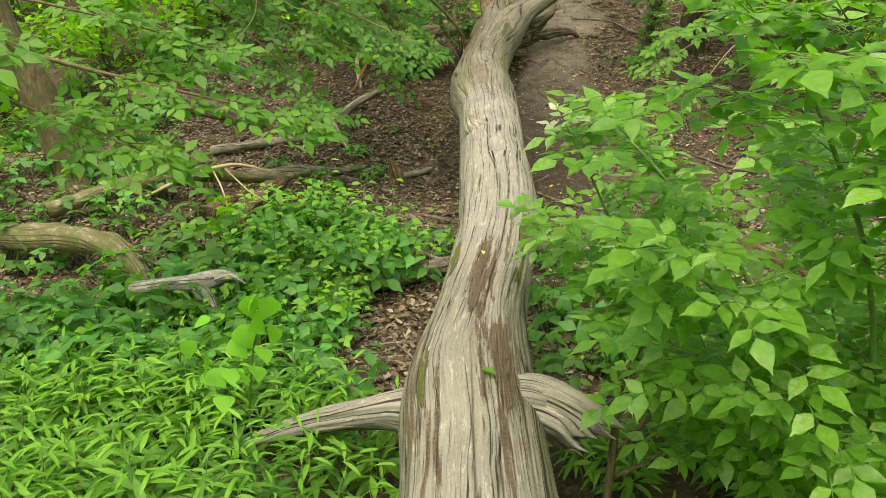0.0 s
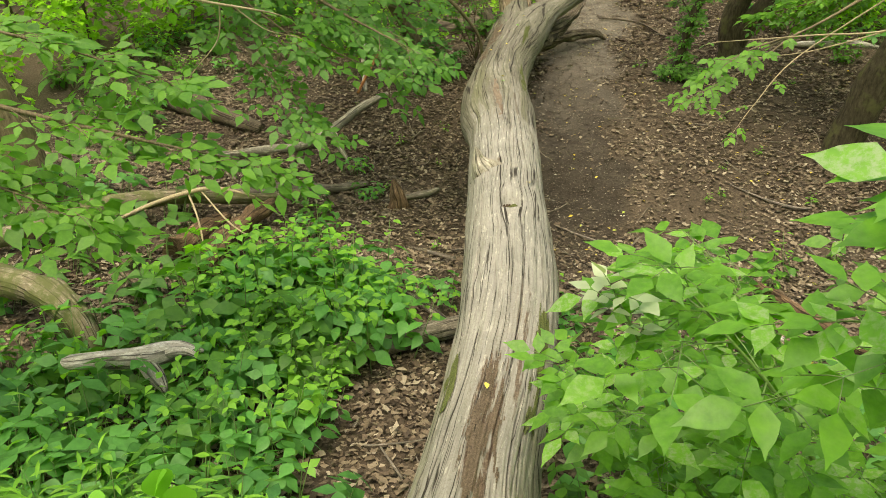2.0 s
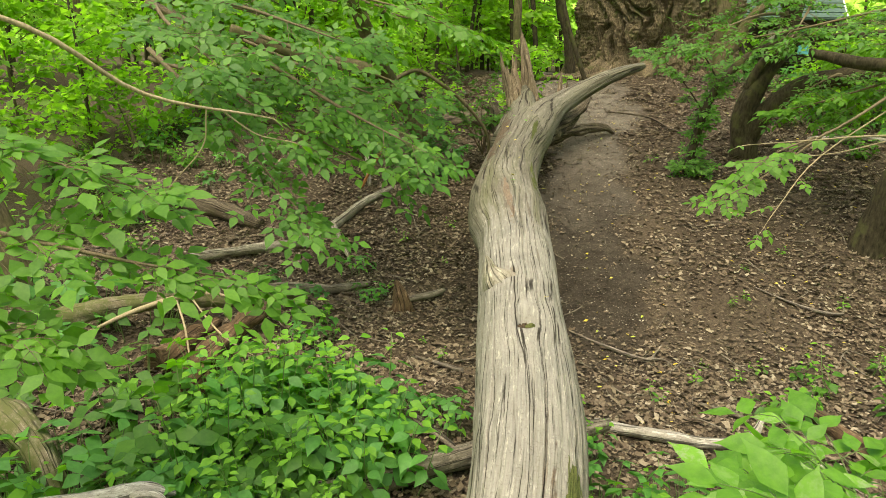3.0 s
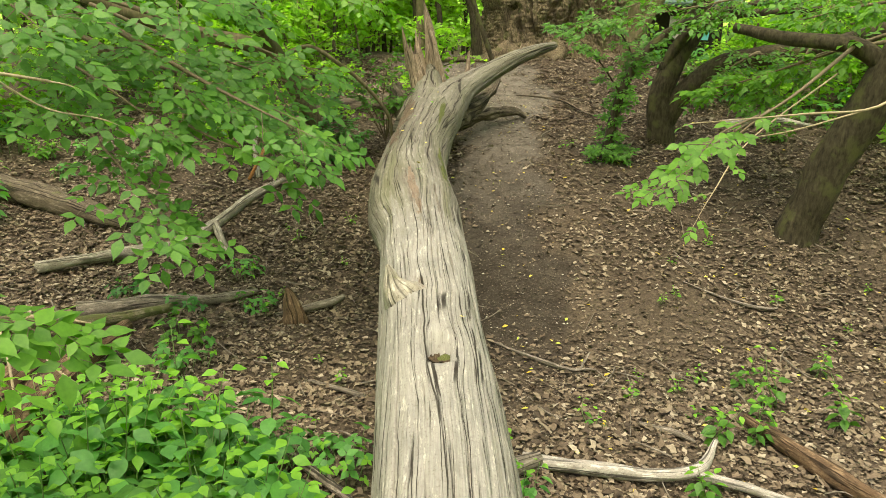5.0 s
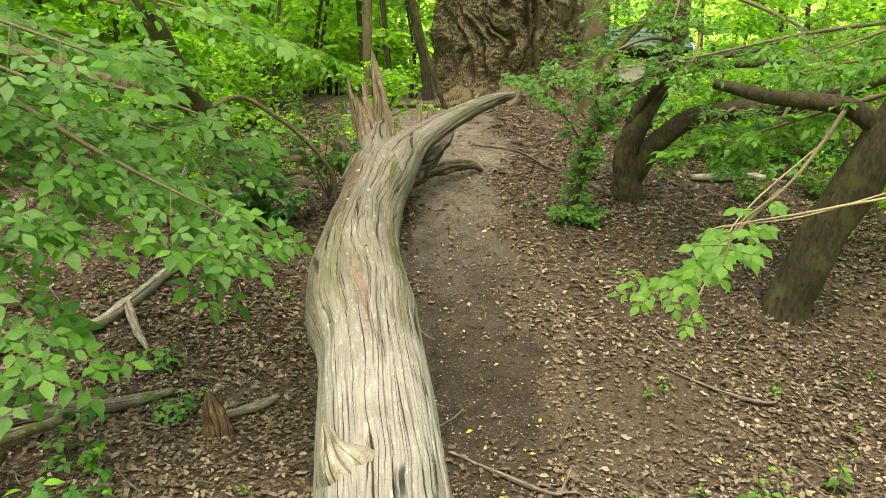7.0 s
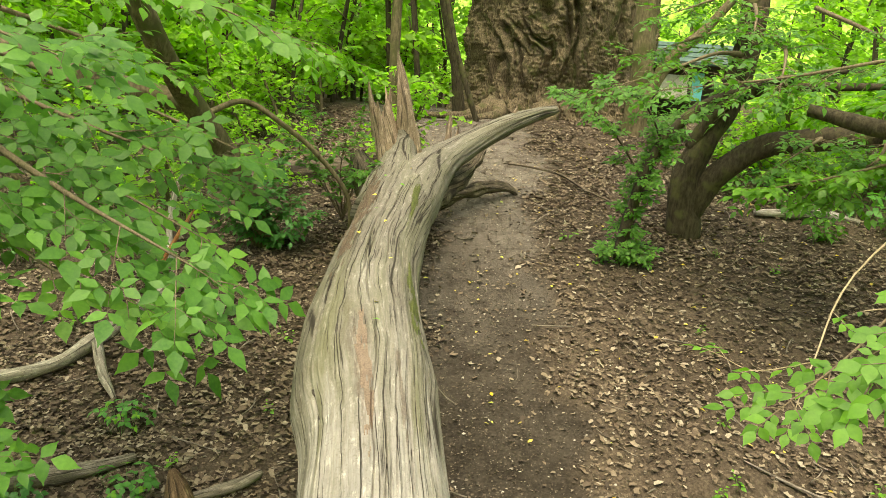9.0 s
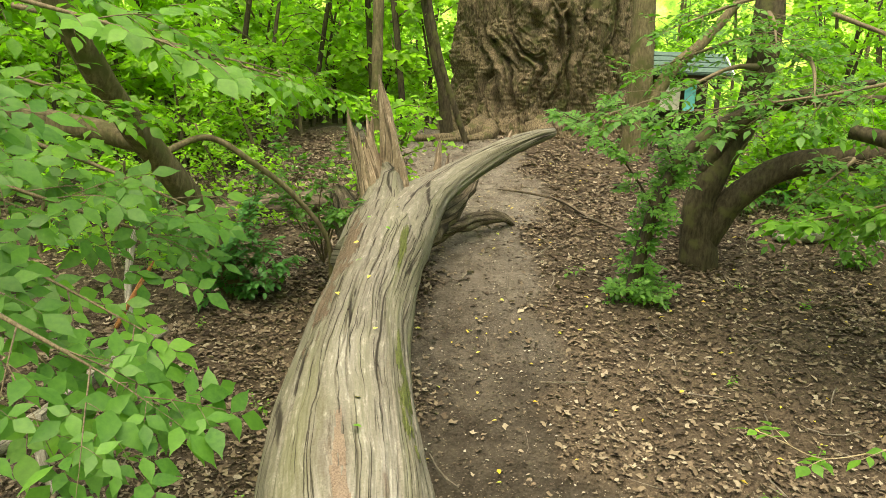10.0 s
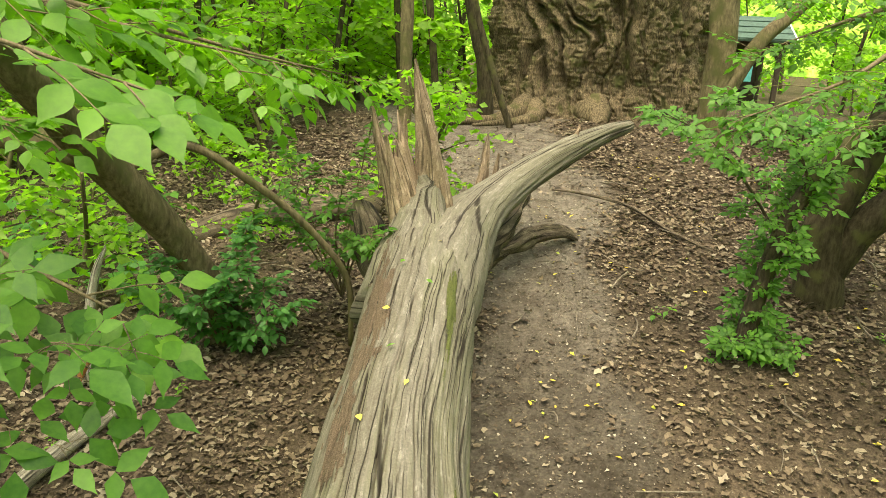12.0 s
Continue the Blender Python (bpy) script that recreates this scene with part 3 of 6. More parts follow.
PALE_LEAF = leaf_material("mildew_white_leaves", (0.3, 0.36, 0.22), (0.5, 0.55, 0.4), 0.35)


# ---- ground: one sheet to the horizon ----
def axis_lines(lo, hi, step, far):
    near = np.arange(lo, hi + step / 2, step)
    out = step * 1.35 ** np.arange(1, 40)
    out = np.cumsum(out)
    out = out[out < far]
    return np.concatenate([(lo - out)[::-1], near, hi + out])


def build_ground():
    gx, gy = axis_lines(-8.0, 9.0, 0.075, 600), axis_lines(0.5, 20.5, 0.075, 600)
    x, y = np.meshgrid(gx, gy)
    bare = trodden(x, y)
    z = ground_z(x, y) + (0.045 * fbm(x * 1.3, y * 1.3, 0.5, 3) + 0.022 * fbm(x * 6, y * 6, 2.0, 3)) * (1 - 0.65 * bare) - 0.02 * bare
    me = raw("ground", np.stack([x, y, z], -1).reshape(-1, 3), grid_faces(len(gy), len(gx), False))
    me.attributes.new("trodden", "FLOAT", "POINT").data.foreach_set("value", bare.ravel().astype(np.float32))
    # mask that turns the path earth paler along y
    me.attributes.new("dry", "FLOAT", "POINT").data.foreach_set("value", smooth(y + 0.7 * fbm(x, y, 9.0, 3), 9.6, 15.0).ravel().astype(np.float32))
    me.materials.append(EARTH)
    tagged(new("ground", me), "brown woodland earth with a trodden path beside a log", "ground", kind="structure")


build_ground()


def surface_z(x, y):
    x, y = np.asarray(x, float), np.asarray(y, float)
    bare = trodden(x, y)
    return ground_z(x, y) + (0.045 * fbm(x * 1.3, y * 1.3, 0.5, 3) + 0.022 * fbm(x * 6, y * 6, 2.0, 3)) * (1 - 0.65 * bare) - 0.02 * bare


def on_ground(x, y, lift=0.0):
    return (x, y, float(surface_z(x, y)) + lift)


# ---- the fallen tree that the walk follows ----
# centre line: x, y, z, radius
LOG_LINE = [(0.0, -1.5, -0.5, 0.34), (0.03, 0.3, -0.4, 0.31), (0.07, 2.1, -0.31, 0.275), (0.08, 2.75, -0.28, 0.29), (0.16, 3.4, -0.26, 0.245),
            (0.27, 4.0, -0.24, 0.25), (0.38, 4.8, -0.22, 0.28), (0.46, 6.0, -0.19, 0.295), (0.51, 7.1, -0.13, 0.3), (0.55, 8.0, -0.1, 0.315),
            (0.54, 8.6, -0.08, 0.375), (0.56, 9.4, -0.04, 0.38), (0.66, 10.3, 0.06, 0.345), (0.78, 11.0, 0.14, 0.345), (0.95, 12.0, 0.24, 0.36),
            (1.06, 12.6, 0.3, 0.36), (1.15, 13.0, 0.3, 0.3), (1.3, 13.5, 0.24, 0.18)]
KNOTS = [(7.33, 0.0, 0.08, 0.09, 0.105), (8.08, -0.3, 0.05, 0.05, 0.05), (10.1, -0.1, 0.05, 0.025, 0.03)]


def log_grain(a, s):
    """The angle round the log, bent by its twist and round its knots."""
    ang = np.arctan2(np.cos(a), np.sin(a))
    grain = ang + 0.25 * vnoise(s * 0.5, ang * 0.6, 3.0) + 0.04 * vnoise(s * 2.1, ang * 2.0, 8.0)
    grain = grain - 0.10 * np.maximum(s - 9.6, 0)
    for ks, ka, kw, kd, kl in KNOTS:
        near = np.exp(-((s - ks) / 0.24) ** 2)
        off = ang - ka
        grain = grain - near * kw * 1.7 * np.tanh(off / 0.12) * np.exp(-np.abs(off) / 0.5)
    return ang, grain


def log_relief(a, s, c):
    """Cracks along the grain, knots and swellings of the log, in metres off its radius."""
    rng = np.random.default_rng(5)
    ang, grain = log_grain(a, s)
    out = 0.016 * fbm(np.sin(a) * 1.1, np.cos(a) * 1.1, s * 0.9, 3) + 0.004 * vnoise(grain * 9, s * 1.1, 0.0) + 0.0025 * vnoise(grain * 40, s * 3.0, 5.0)
    for _ in range(95):
        ga, s0, ln = rng.uniform(-1.7, 1.7), rng.uniform(1.0, 15.0), rng.uniform(0.4, 2.2)
        w, d = rng.uniform(0.006, 0.0105), rng.uniform(0.012, 0.035)
        taper = smooth(s, s0, s0 + 0.25) * (1 - smooth(s, s0 + ln - 0.3, s0 + ln))
        drift = 0.05 * vnoise(s * 1.8 + ga * 9, ga * 5.0, 1.0) + 0.012 * vnoise(s * 9 + ga * 4, ga * 7.0, 2.0)
        out = out - d * taper * np.exp(-((grain - ga - drift) / w) ** 2)
    for ks, ka, kw, kd, kl in KNOTS:
        q = ((s - ks) / kl) ** 2 + ((ang - ka) * 0.3 / kw) ** 2
        out = out - kd * np.exp(-q ** 2) + 0.008 * np.exp(-((np.sqrt(q) - 1.7) / 0.6) ** 2)
    # dark decayed trough on the crown of the log near its branch collar
    out = out - 0.035 * np.exp(-((s - 4.75) / 0.5) ** 2 - ((ang - 0.1) / 0.22) ** 2)
    return out


def build_log():
    root = thing("fallen_tree", (0.4, 4.8, -1.15), "long fallen tree trunk, barkless, grey, cracked and weathered", "fallen log")
    base = np.array(root.location)
    a = np.concatenate([np.linspace(-0.3, math.pi + 0.3, 560), np.linspace(math.pi + 0.42, 2 * math.pi - 0.42, 26)])
    v, q, t, uv = tube(LOG_LINE, 380, angles=a, relief=log_relief)
    line = spline(LOG_LINE, 380)
    run = np.concatenate([[0], np.cumsum(np.linalg.norm(np.diff(line[:, :3], axis=0), axis=1))])
    uv[:380 * len(a), 0] = (log_grain(a[None, :], run[:, None])[1] * 0.31).ravel()
    trunk = raw("trunk", v - base, [q, t], uv)
    yl, al = line[:, 1][:, None], np.arctan2(np.cos(a), np.sin(a))[None, :]
    ragged = fbm(al * 7, yl * 1.6, 6.0, 4, 0.6)
    aged = smooth(yl + 0.5 * ragged, 7.4, 9.1) * (0.85 + 0.4 * smooth(-al + 0.22 * ragged, 0.12, 0.45) + 0.35 * smooth(al + 0.2 * ragged, 0.45, 0.8)) + 0.55 * smooth(np.abs(al) + 0.2 * ragged, 0.7, 1.15)
    aged = aged + 0.3 * (1 - smooth(yl + 0.6 * ragged, 3.6, 4.8)) - 0.5 * np.exp(-((yl - 9.55) / 0.35) ** 2 - ((al + 0.05) / 0.2) ** 2)
    rot = np.zeros_like(aged)
    for y0, a0, ly, la, most in ((3.62, -0.06, 0.42, 0.17, 1.0), (3.2, 0.2, 0.6, 0.07, 1.0), (2.7, 0.12, 0.4, 0.06, 0.9), (2.2, 0.36, 0.55, 0.08, 0.9), (2.35, -0.48, 0.5, 0.06, 1.0), (2.0, -0.7, 0.6, 0.05, 1.0), (4.05, 0.45, 0.42, 0.06, 0.9), (4.4, 0.26, 0.4, 0.035, 0.6),
                                (7.05, 0.42, 0.3, 0.035, 0.5), (8.3, -0.18, 0.5, 0.07, 0.45), (6.62, -0.27, 0.1, 0.08, 1.0), (2.6, -0.95, 0.5, 0.2, 0.8), (2.7, 0.75, 0.5, 0.25, 0.6), (8.1, 0.42, 0.35, 0.05, 0.6)):
        q2 = ((yl - y0) / ly) ** 2 + ((al - a0 - 0.05 * vnoise(yl * 2.2, a0 * 9.0, 1.0)) / la) ** 2
        rot = np.maximum(rot, most * (1 - smooth(q2 + 1.1 * fbm(al * 26, yl * 9, 2.0, 4, 0.75), 0.35, 1.0)))
    for key, field in (("aged", aged), ("rot", rot)):
        values = np.zeros(len(v), np.float32)
        values[:field.size] = np.clip(field, 0, 1).ravel()
        trunk.attributes.new(key, "FLOAT", "POINT").data.foreach_set("value", values)
    part("trunk", trunk, LOG_WOOD, root)

    # pockets of dirt and strips of moss lying on the trunk
    m = len(a)
    grid = v[:380 * m].reshape(380, m, 3)
    out = unit(grid - line[:, None, :3])
    yy = line[:, 1][:, None]
    ang = np.arctan2(np.cos(a), np.sin(a))[None, :]
    ragged = 0.9 * fbm(ang * 11, yy * 5.5, 3.0, 5, 0.7)
    near_s = lambda y0, a0, ly, la: ((yy - y0) / ly) ** 2 + ((ang - a0) / la) ** 2 + ragged

    def patch(name, q_mask, mat, label, lift=0.004):
        ok = q_mask < 1.0
        cell = ok[:-1, :-1] & ok[1:, :-1] & ok[:-1, 1:] & ok[1:, 1:]
        r, c = np.nonzero(cell)
        faces = np.stack([r * m + c, r * m + c + 1, (r + 1) * m + c + 1, (r + 1) * m + c], -1)
        used, inv = np.unique(faces, return_inverse=True)
        pts = (grid + out * (lift + 0.006 * (1 + fbm(ang * 30, yy * 14, 1.0, 3))[..., None] * np.clip(1 - q_mask, 0, 0.6)[..., None])).reshape(-1, 3)[used]
        part(name, raw(name, pts - base, inv.reshape(faces.shape)), mat, root, label)

    patch("dirt_pocket", near_s(3.55, 0.05, 0.42, 0.3), CRUMBS, "dark crumbly dirt in a hollow of the log")
    patch("dirt_pocket", near_s(2.75, 0.5, 0.3, 0.2), CRUMBS, "")
    patch("moss_patch", near_s(2.65, -0.75, 0.22, 0.12), MOSS, "green moss patch")
    patch("moss_patch", near_s(3.9, -0.85, 0.2, 0.12), MOSS, "")
    patch("moss_patch", near_s(4.1, 0.8, 0.5, 0.16), MOSS, "")
    patch("moss_patch", near_s(9.4, 0.85, 0.6, 0.13), MOSS, "")
    patch("moss_patch", near_s(11.6, 0.62, 0.7, 0.1), MOSS, "")
    patch("bark_remnant", near_s(8.35, -0.1, 0.6, 0.09), RED_BARK, "thin reddish-brown bark remnant", 0.002)
    patch("dirt_pocket", near_s(11.2, -0.75, 1.3, 0.32), CRUMBS, "", 0.003)

    def stub(name, points, wood, label, n=60, segs=48, rough=0.09, flatten=1.0, seed=1.0):
        def rel(aa, s, c):
            return 0.006 * vnoise(aa * 7 + seed, s * 1.5, seed) + 0.006 * vnoise(aa * 13, s * 3, seed + 3) - 0.012 * np.exp(-((np.sin(aa * 2.5 + 0.6 * vnoise(s * 2, 0.0, seed))) / 0.12) ** 2)
        v, q, t, uv = tube(points, n, segs, rough, 3.0, seed, flatten, relief=rel)
        return part(name, raw(name, v - base, [q, t], uv), wood, root, label)

    rng = np.random.default_rng(3)
    stub("branch_stub", [(0.0, 2.72, -0.33, 0.18), (-0.2, 2.82, -0.36, 0.105), (-0.42, 2.95, -0.47, 0.07), (-0.72, 3.12, -0.64, 0.056), (-1.05, 3.25, -0.84, 0.035), (-1.25, 3.3, -0.95, 0.012)], LOG_WOOD, "drooping grey branch stub", seed=2.0)
    stub("branch_stub", [(0.05, 2.69, -0.32, 0.16), (0.2, 2.66, -0.24, 0.14), (0.32, 2.62, -0.2, 0.125), (0.4, 2.59, -0.2, 0.1)], LOG_WOOD, "broken hollow branch stub with ragged end", 40, 60, 0.2, 0.95, seed=4.0)
    stub("limb", [(0.98, 11.9, 0.22, 0.32), (1.14, 12.45, 0.33, 0.325), (1.34, 12.95, 0.45, 0.27), (1.6, 13.38, 0.58, 0.2), (1.95, 13.7, 0.74, 0.155), (2.42, 13.95, 0.96, 0.118), (2.86, 14.2, 1.1, 0.085), (3.1, 14.33, 1.15, 0.062), (3.17, 14.36, 1.17, 0.045)], AGED_WOOD, "tapering grey-brown limb, snapped at its tip", 90, 72, 0.06, seed=7.0)
    stub("leader", [(0.82, 12.0, 0.18, 0.32), (0.95, 12.5, 0.36, 0.29), (1.03, 12.82, 0.56, 0.22), (1.06, 12.94, 0.78, 0.15), (1.06, 12.97, 0.92, 0.1)], AGED_WOOD, "stump of the second leader", 60, 64, 0.1, seed=15.0)
    stub("limb", [(1.2, 12.9, 0.2, 0.22), (1.6, 13.5, 0.25, 0.16), (1.95, 14.0, 0.35, 0.1), (2.2, 14.5, 0.45, 0.07), (2.35, 14.9, 0.6, 0.05)], OLD_WOOD, "dark lower limb", 60, 36, 0.35, seed=8.0)
    stub("root", [(1.4, 13.3, 0.1, 0.14), (1.9, 13.75, 0.12, 0.085), (2.2, 14.1, 0.14, 0.07), (2.55, 14.3, 0.12, 0.055), (2.75, 14.4, 0.02, 0.03)], OLD_WOOD, "bent dark root", 60, 28, 0.5, seed=9.0)
    # the splintered stump of the second leader: a torn shell of wood with ragged upright shards
    def torn(name, points, jag, seed, label, n=46, segs=84, flatten=0.8, wood=SPLINTER):
        v, q, t, uv = tube(points, n, segs, 0.12, 3.0, seed, flatten)
        grid_v = v[:n * segs].reshape(n, segs, 3)
        th = np.linspace(0, 2 * math.pi, segs, endpoint=False)
        axis = unit(grid_v[-1].mean(0) - grid_v[0].mean(0))
        up = np.clip(vnoise(np.cos(th) * 2.0 + seed, np.sin(th) * 2.0, seed), -0.3, 1) * 0.6 + 0.45 * np.abs(vnoise(np.cos(th) * 8, np.sin(th) * 8 + seed, 2.0)) + 0.25 * vnoise(np.cos(th) * 18, np.sin(th) * 18, seed)
        rise = np.linspace(0, 1, n) ** 1.5
        grid_v = grid_v + rise[:, None, None] * (jag * up)[None, :, None] * axis
        groove = 0.012 * vnoise(th[None, :] * 9, np.linspace(0, 2, n)[:, None], seed)
        centre = grid_v.mean(1, keepdims=True)
        grid_v = grid_v + unit(grid_v - centre) * groove[..., None]
        inner = centre + (grid_v - centre) * 0.6 - 0.1 * axis
        both = np.vstack([grid_v.reshape(-1, 3), inner[::-1].reshape(-1, 3)])
        uv2 = np.vstack([uv[:n * segs], uv[:n * segs].reshape(n, segs, 2)[::-1].reshape(-1, 2)])
        part(name, raw(name, both - base, grid_faces(2 * n, segs), uv2), wood, root, label)

    stub("branch_spike", [(0.42, 6.5, -0.08, 0.16), (0.33, 6.54, 0.03, 0.125), (0.285, 6.57, 0.085, 0.085), (0.262, 6.59, 0.13, 0.05), (0.25, 6.6, 0.18, 0.028), (0.235, 6.61, 0.22, 0.008)], SNAG_WOOD, "short snapped branch stub, pale and ragged", 50, 60, 0.22, 0.9, seed=21.0)
    torn("torn_branch", [(0.2, 2.66, -0.23, 0.135), (0.34, 2.61, -0.2, 0.128), (0.46, 2.56, -0.23, 0.115), (0.53, 2.52, -0.29, 0.1)], 0.2, 5.0, "torn hollow end of the branch stub", 46, 84, 0.9, LOG_WOOD)
    torn("torn_stump", [(0.96, 12.86, 0.5, 0.16), (0.89, 12.92, 0.82, 0.135), (0.81, 12.95, 1.08, 0.105)], 0.27, 3.0, "torn reddish-brown broken leader", 50, 90, 0.85)
    shards = [((1.13, 12.93, 0.55), (0.955, 12.95, 1.75), 0.125, 0.6), ((0.8, 12.95, 0.85), (0.665, 12.96, 1.41), 0.06, 0.45), ((0.92, 12.9, 0.8), (0.9, 13.0, 1.36), 0.05, 0.5), ((0.86, 12.86, 0.7), (0.76, 12.86, 1.22), 0.05, 0.5),
              ((1.72, 14.3, 0.35), (1.78, 14.3, 1.06), 0.075, 0.6), ((1.84, 14.25, 0.35), (1.87, 14.2, 0.9), 0.05, 0.6), ((2.5, 13.98, 0.95), (2.56, 14.02, 1.2), 0.03, 0.6)]
    for (b, tip, r, flat) in shards:
        b, tip = np.array(b), np.array(tip)
        mid = 0.5 * (b + tip) + rng.normal(0, 0.015, 3)
        stub("splinter", [(*b, r * 1.2), (*(0.5 * (b + mid)), r), (*mid, r * 0.68), (*(0.45 * mid + 0.55 * tip), r * 0.4), (*tip, 0.004)], SPLINTER, "long torn splinter", 40, 28, 0.3, flat, seed=float(rng.uniform(0, 30)))
    stub("side_stump", [(0.95, 12.5, 0.1, 0.22), (0.74, 12.85, 0.25, 0.17), (0.66, 13.15, 0.42, 0.14), (0.6, 13.4, 0.55, 0.1)], OLD_WOOD, "dark broken side stump", 30, 24, 0.15, seed=12.0)

    # rotten wood at the bottom of the open knot, coloured dark for the hole's shade
    n, k = 8, 24
    th = np.linspace(0, 2 * math.pi, k, endpoint=False)
    rings = []
    for s in np.linspace(0, 1, n):
        x, y = 0.455 + 0.062 * (1 - s) * np.cos(th), 5.815 + 0.07 * (1 - s) * np.sin(th)
        rings.append(np.stack([x, y, -0.19 + np.sqrt(0.295 ** 2 - (x - 0.457) ** 2) - 0.066 - 0.016 * math.sin(0.5 * math.pi * s) + 0.012 * vnoise(np.cos(th) * 3, np.sin(th) * 3, s * 6)], -1))
    part("knot_hollow", raw("knot_hollow", np.vstack(rings) - base, grid_faces(n, k)), BROWN_WOOD_PLAIN, root, "rotten brown knot hollow, its shade put into the colour")
    rings = []
    for s in np.linspace(0, 1, n):
        x, y = 0.48 + 0.034 * (1 - s) * np.cos(th) * (1 + 0.25 * np.sin(3 * th)), 5.8 + 0.036 * (1 - s) * np.sin(th)
        rings.append(np.stack([x, y, -0.19 + np.sqrt(0.295 ** 2 - (x - 0.457) ** 2) - 0.076 + 0.024 * math.sin(0.5 * math.pi * s) + 0.006 * vnoise(np.cos(th) * 5, np.sin(th) * 5, s * 9)], -1))
    part("moss_tuft", raw("moss_tuft", np.vstack(rings) - base, grid_faces(n, k)), MOSS, root, "bright green moss in the knot")


build_log()


# ---- the giant tree on the mound ----
def build_giant():
    root = thing("giant_tree", (5.0, 20.5, 0.5), "huge old tree with gnarled burly brown bark and root flares", "tree")
    base = np.array(root.location)
    line = [(5.0, 20.5, 0.4 * k, 2.12 - 0.25 * float(smooth(0.4 * k, 0.0, 1.6))) for k in range(9)] + [(4.95, 20.5, 6.0, 1.75), (4.8, 20.6, 10.0, 1.3), (4.7, 20.7, 15.0, 0.6)]

    def rel(a, s, c):
        bend = 0.22 * vnoise(np.cos(a) * 3, np.sin(a) * 3, s * 1.1) + 0.06 * vnoise(np.cos(a) * 11, np.sin(a) * 11, s * 3.0)
        ca, sa = np.cos(a + bend), np.sin(a + bend)
        folds = np.abs(vnoise(ca * 4.4, sa * 4.4, s * 0.3))
        minor = np.abs(vnoise(ca * 9.5, sa * 9.5, s * 0.7 + 4))
        lumps = fbm(ca * 10, sa * 10, s * 2.4, 4, 0.62)
        pits = np.abs(vnoise(np.cos(a) * 26, np.sin(a) * 26, s * 13)) + 0.8 * np.abs(vnoise(np.cos(a) * 50, np.sin(a) * 50, s * 26))
        flare = np.exp(-np.maximum(s - 0.35, 0) / 0.45) * (0.18 + 0.5 * np.maximum(0, np.cos(a * 5 + 0.8)) ** 3)
        rough = smooth(s, 0.35, 0.95)
        return -0.26 * (1 - smooth(folds, 0.0, 0.2)) - 0.1 * (1 - smooth(minor, 0.0, 0.16)) + (0.02 + 0.05 * rough) * lumps + (0.015 + 0.04 * rough) * pits + flare + 0.14 * vnoise(np.cos(a) * 3, np.sin(a) * 3, s * 0.9 + 5)
    a = np.concatenate([np.linspace(math.pi + 0.25, 2 * math.pi - 0.25, 300), np.linspace(-0.2, math.pi + 0.2, 36)])
    v, q, t, uv = tube(line, 340, angles=a, relief=rel)
    part("trunk", raw("trunk", v - base, [q, t], uv), GIANT_BARK, root)
    limbs = []
    for p in ([(3.3, 19.0, 0.9, 0.22), (2.85, 18.55, 0.76, 0.1), (2.35, 18.3, 0.72, 0.065), (1.8, 18.15, 0.72, 0.05), (1.55, 18.1, 0.68, 0.02)],
              [(3.4, 18.9, 0.85, 0.22), (3.25, 18.45, 0.75, 0.09), (2.75, 18.2, 0.72, 0.05), (2.3, 18.1, 0.68, 0.02)],
              [(4.3, 18.7, 0.9, 0.3), (4.25, 18.35, 0.75, 0.14), (4.1, 18.0, 0.62, 0.04)], [(5.3, 18.9, 0.9, 0.3), (5.5, 18.5, 0.72, 0.13), (5.7, 18.2, 0.6, 0.04)]):
        limbs.append(tube(p, 20, 14, 0.25, 5.0))
    part("root", tubes_mesh("root", limbs, base), GIANT_BARK, root)


build_giant()


# ---- standing trees near the walk ----
def standing_tree(name, label, stems, bark, crown=None, seed=0, leaf=LEAF, size=0.07):
    """stems: rows of tube points; crown: boughs as (points, twigs, length)."""
    place = np.array(stems[0][0][:3])
    root = thing(name, place, label, "tree")
    for i, s in enumerate(stems):
        v, q, t, uv = tube(s, 40, 20, 0.14, 3.0, seed + i * 3.1)
        part("trunk" if i == 0 else "limb", raw("trunk", v - place, [q, t], uv), bark, root)
    if crown:
        f = Foliage(seed)
        for points, twigs, length in crown:
            f.bough(points, twigs, length, size, 4)
        part("branch", tubes_mesh("branch", f.limbs, place), bark, root)
        a = np.array(f.rows)
        v, fc = leaves(OVATE, a[:, 0:3], a[:, 3:6], a[:, 6:9], a[:, 9])
        part("crown", raw("crown", v - place, fc), leaf, root)
    return root


def canopy(cx, cy, z0, spread, n, seed, length=1.6):
    """Boughs spreading from a stem top, for the part of a crown above the view."""
    g = np.random.default_rng(seed)
    out = []
    for k in range(n):
        a = 2 * math.pi * (k + g.random() * 0.6) / n
        z = z0 + g.uniform(0, 2.5)
        e = np.array([cx + math.cos(a) * spread * g.uniform(0.6, 1), cy + math.sin(a) * spread * g.uniform(0.6, 1), z + g.uniform(0.3, 1.4)])
        m = np.array([cx, cy, z]) * 0.5 + e * 0.5 + [0, 0, 0.3]
        out.append(([(cx, cy, z, 0.05), (*m, 0.035), (*e, 0.01)], 6, length * 0.5))
    return out


